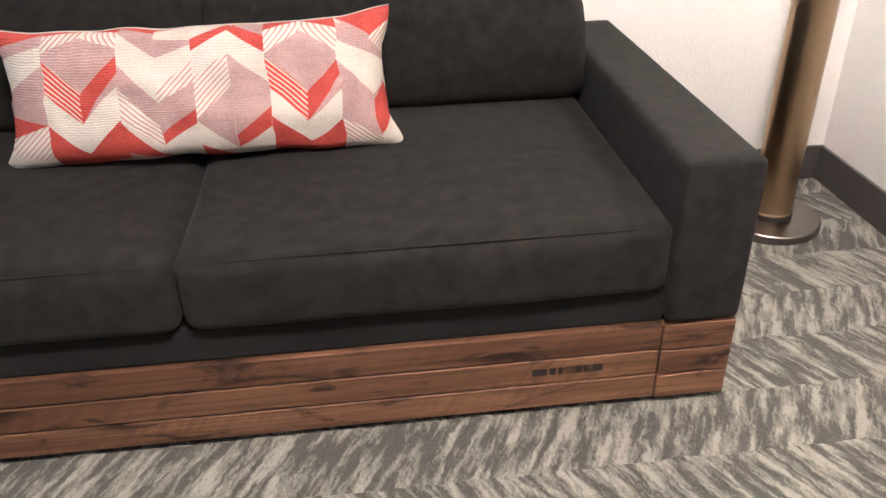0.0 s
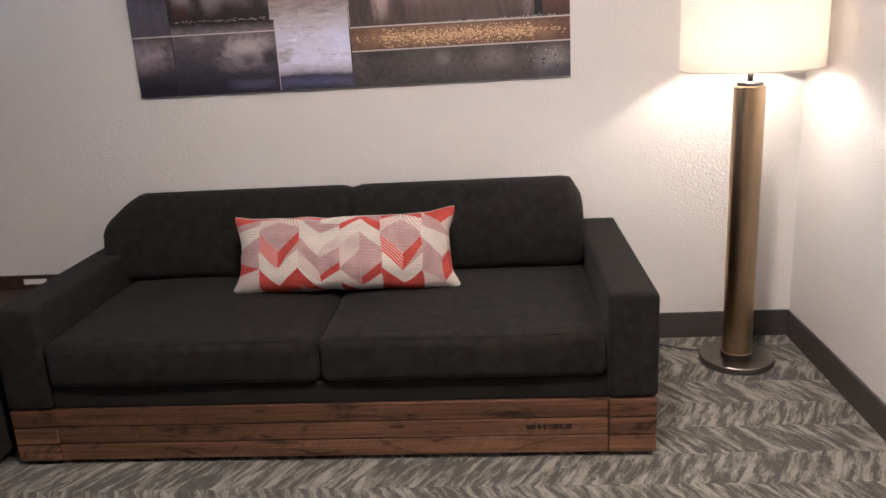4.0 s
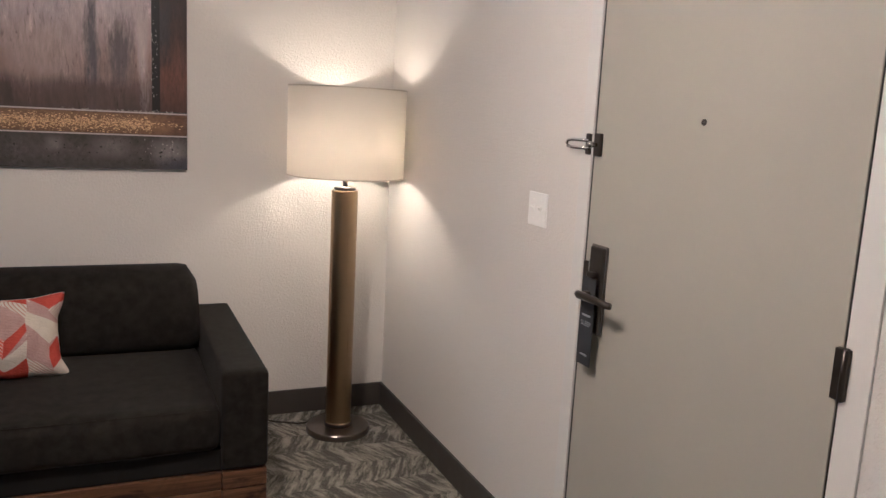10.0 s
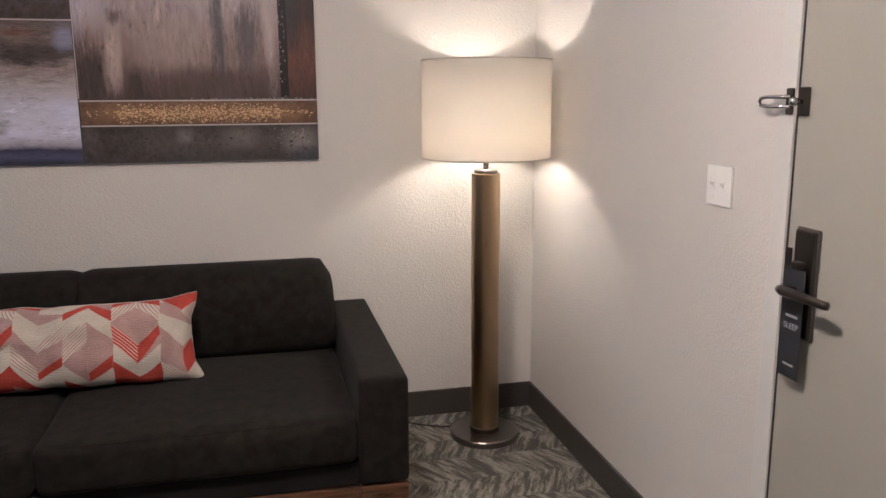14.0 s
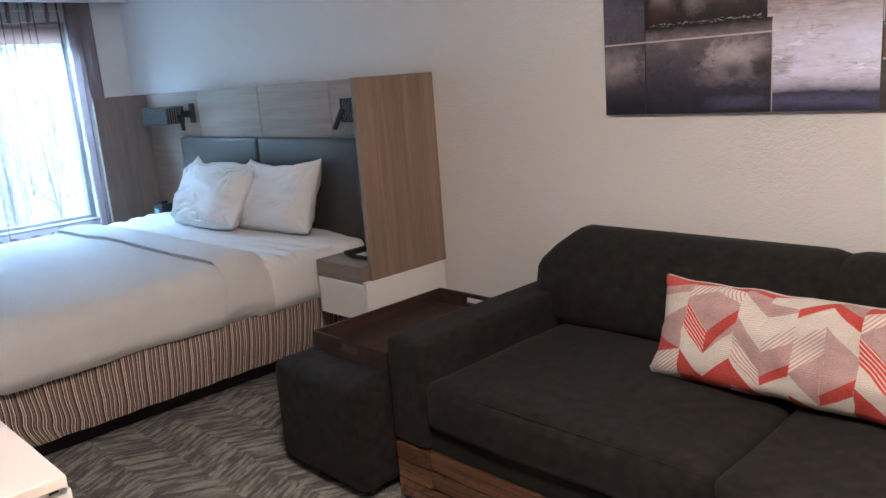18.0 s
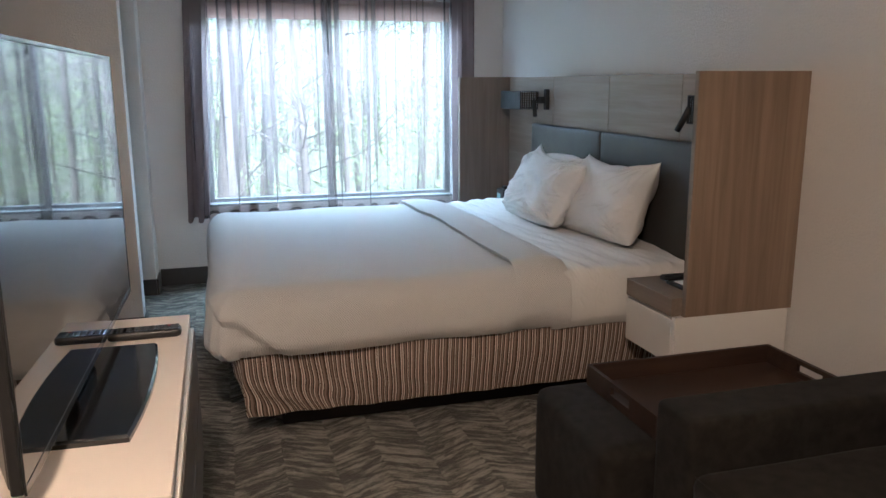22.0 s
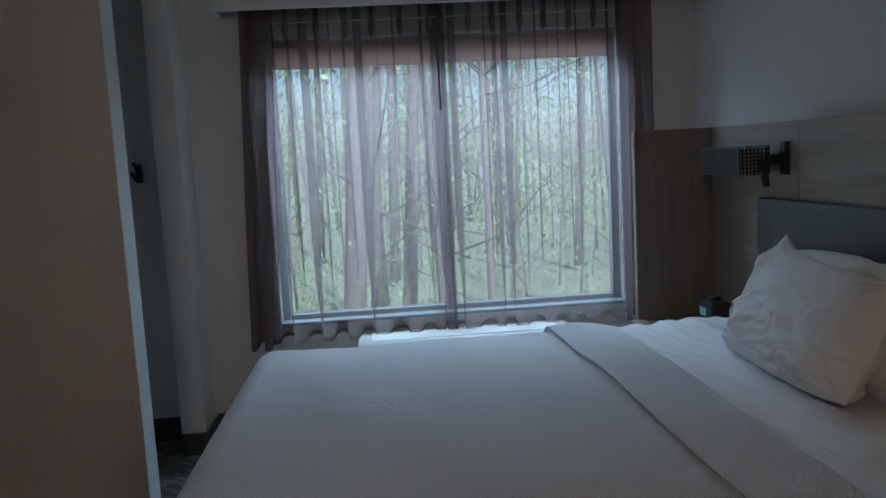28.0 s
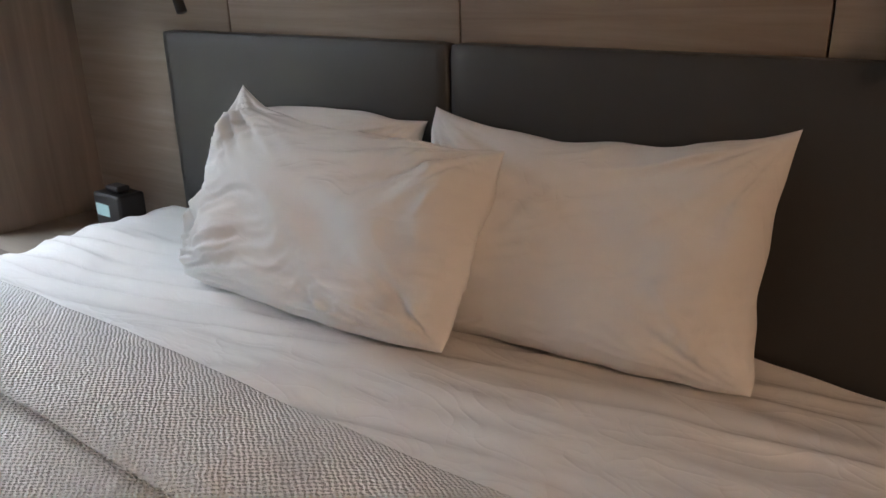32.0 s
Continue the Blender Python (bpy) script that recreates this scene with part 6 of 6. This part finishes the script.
flakes("dark_speck_patch", 0.60, 0.99, 0.82, 0.98, 34, 0.004, DARKL, 1.2)

# ---- outside: wood beyond the window ----
GROUND = plain("leaf_litter", (0.29, 0.31, 0.21), 0.9, vary=0.5, scale=3)
BARK = plain("grey_bark", (0.20, 0.17, 0.15), 0.9, vary=0.45, scale=14, bump=0.8, bscale=40)


def leafy(name, c):
    n = Nodes(name)
    r = n.t.nodes.new("ShaderNodeNewGeometry").outputs["Random Per Island"]
    n.b.inputs["Transmission Weight"].default_value = 0.0
    n.b.inputs["Subsurface Weight"].default_value = 0.0
    return n.done(n.ramp(r, [(0.0, tuple(t * 0.5 for t in c)), (0.6, c), (1.0, tuple(min(1, t * 1.7) for t in c))]), 0.7, 0.0, 0.3)


LEAF = leafy("spring_leaves", (0.32, 0.41, 0.19))
gm = sheet([[(-260 + 26 * i if i < 10 else -5.19, -220 + 44 * j, -3.2 + (0.02 * (10 - i) ** 1.6 if i < 10 else 0)) for j in range(11)] for i in range(11)])
solid("ground", gm, GROUND, "brown leaf-strewn woodland floor outside", "ground", "structure", True)


def leaves(bm, centre, spread, count, size, rr):
    for _ in range(count):
        p = Vector(centre) + Vector((rr.gauss(0, spread), rr.gauss(0, spread), rr.gauss(0, spread * 0.7)))
        q = Euler((rr.uniform(0, 6), rr.uniform(0, 6), rr.uniform(0, 6))).to_matrix()
        s = size * rr.uniform(0.5, 1.3)
        bm.faces.new([bm.verts.new(p + q @ Vector(c)) for c in ((-s, 0, 0), (0, -s * 0.45, 0), (s, 0, 0), (0, s * 0.45, 0))])


def tree(x, y, h, r, seed, leafcount):
    rr = random.Random(seed)
    z0 = -3.3
    t = thing("tree", (x, y, z0), "slender grey-barked tree with sparse spring leaves", "tree", "trees outside the window")
    bend = [rr.uniform(-0.3, 0.3) for _ in range(4)]
    pts, rad = [], []
    for k in range(9):
        s = k / 8
        pts.append((x + bend[0] * math.sin(3 * s + bend[1]) * s, y + bend[2] * math.sin(2.5 * s + bend[3]) + bend[2] * s * 2, z0 + h * s))
        rad.append(r * (1.25 if k == 0 else 1 - 0.8 * s))
    bm = tube(pts, rad, 9)
    tips = []
    for k in range(11):
        s = rr.uniform(0.2, 0.8)
        i = int(s * 8)
        a = Vector(pts[i]).lerp(Vector(pts[i + 1]), s * 8 - i)
        w = rr.uniform(0, 6.28)
        ln = rr.uniform(0.6, 1.9)
        d = Vector((math.cos(w), math.sin(w), rr.uniform(0.2, 0.9)))
        m1 = a + d * ln * 0.5 + Vector((0, 0, rr.uniform(-0.1, 0.2)))
        e = a + d * ln + Vector((0, 0, rr.uniform(-0.2, 0.4)))
        tube([a, m1, e], [min(r, 0.07) * 0.26, min(r, 0.07) * 0.15, 0.003], 6, bm)
        f = e + Vector((rr.uniform(-0.7, 0.7), rr.uniform(-0.7, 0.7), rr.uniform(0, 0.5)))
        tube([m1, f], [min(r, 0.07) * 0.14, 0.002], 5, bm)
        for _ in range(6):
            h2 = m1.lerp(e, rr.random())
            tube([h2, h2 + Vector((rr.uniform(-0.6, 0.6), rr.uniform(-0.6, 0.6), rr.uniform(-0.1, 0.7)))], [0.006, 0.002], 4, bm)
        tips += [e, f, m1]
    part("trunk", bm, BARK, t, smooth=True)
    lv = bmesh.new()
    for p in tips:
        leaves(lv, p, 0.42, leafcount // len(tips) + 1, 0.028, rr)
    part("crown", lv, LEAF, t)


rt = random.Random(11)
for k in range(46):
    d = 3.6 + 21.0 * (k / 46) ** 1.1
    x = -5.6 - d
    span = 1.4 + d * 0.62
    big = k % 2 == 0 and 4.5 < d < 15
    tree(x + rt.uniform(-0.6, 0.6), 1.35 + rt.uniform(-span, span), rt.uniform(11, 16), rt.uniform(0.11, 0.19) if big else rt.choice((0.022, 0.03, 0.04, 0.055, 0.075)), 140 + k, 480)
lv = bmesh.new()
for k in range(190):
    d = rt.uniform(3.5, 24)
    leaves(lv, (-5.6 - d, 1.4 + rt.uniform(-1, 1) * (3 + d * 0.7), rt.uniform(-2.9, 2.2 + d * 0.12)), 0.65, 150, 0.021, rt)
for k in range(170):
    d = rt.uniform(3.5, 20)
    leaves(lv, (-5.6 - d, 1.4 + rt.uniform(-1, 1) * (2 + d * 0.7), rt.uniform(-3.2, -1.0)), 0.7, 170, 0.026, rt)
for k in range(230):
    d = 5 + 21 * rt.random()
    leaves(lv, (-5.6 - d, 1.4 + rt.uniform(-1, 1) * (2 + d * 0.6), rt.uniform(-3.0, -1.6) + 0.09 * d), 0.8, 150, 0.018 + 0.0008 * d, rt)
solid("undergrowth", lv, LEAF, "loose spring-green undergrowth between the trees", "undergrowth", "stuff")
far = bmesh.new()
for k in range(170):
    x, y, h = -28 - rt.uniform(0, 34), rt.uniform(-45, 48), rt.uniform(10, 17)
    r = rt.uniform(0.07, 0.2)
    tube([(x, y, -3.0), (x + rt.uniform(-0.4, 0.4), y + rt.uniform(-0.5, 0.5), h * 0.5), (x + rt.uniform(-0.6, 0.6), y + rt.uniform(-0.8, 0.8), h)], [r, r * 0.7, r * 0.2], 6, far)
solid("far_wood", far, BARK, "thin trunks of the wood in the distance", "wood", "stuff", True)
lv = bmesh.new()
for k in range(1050):
    leaves(lv, (-26 - rt.uniform(0, 34), rt.uniform(-36, 40), rt.uniform(-3, 9)), 1.3, 55, 0.15, rt)
solid("far_foliage", lv, LEAF, "pale green spring foliage of the distant wood", "foliage", "stuff")
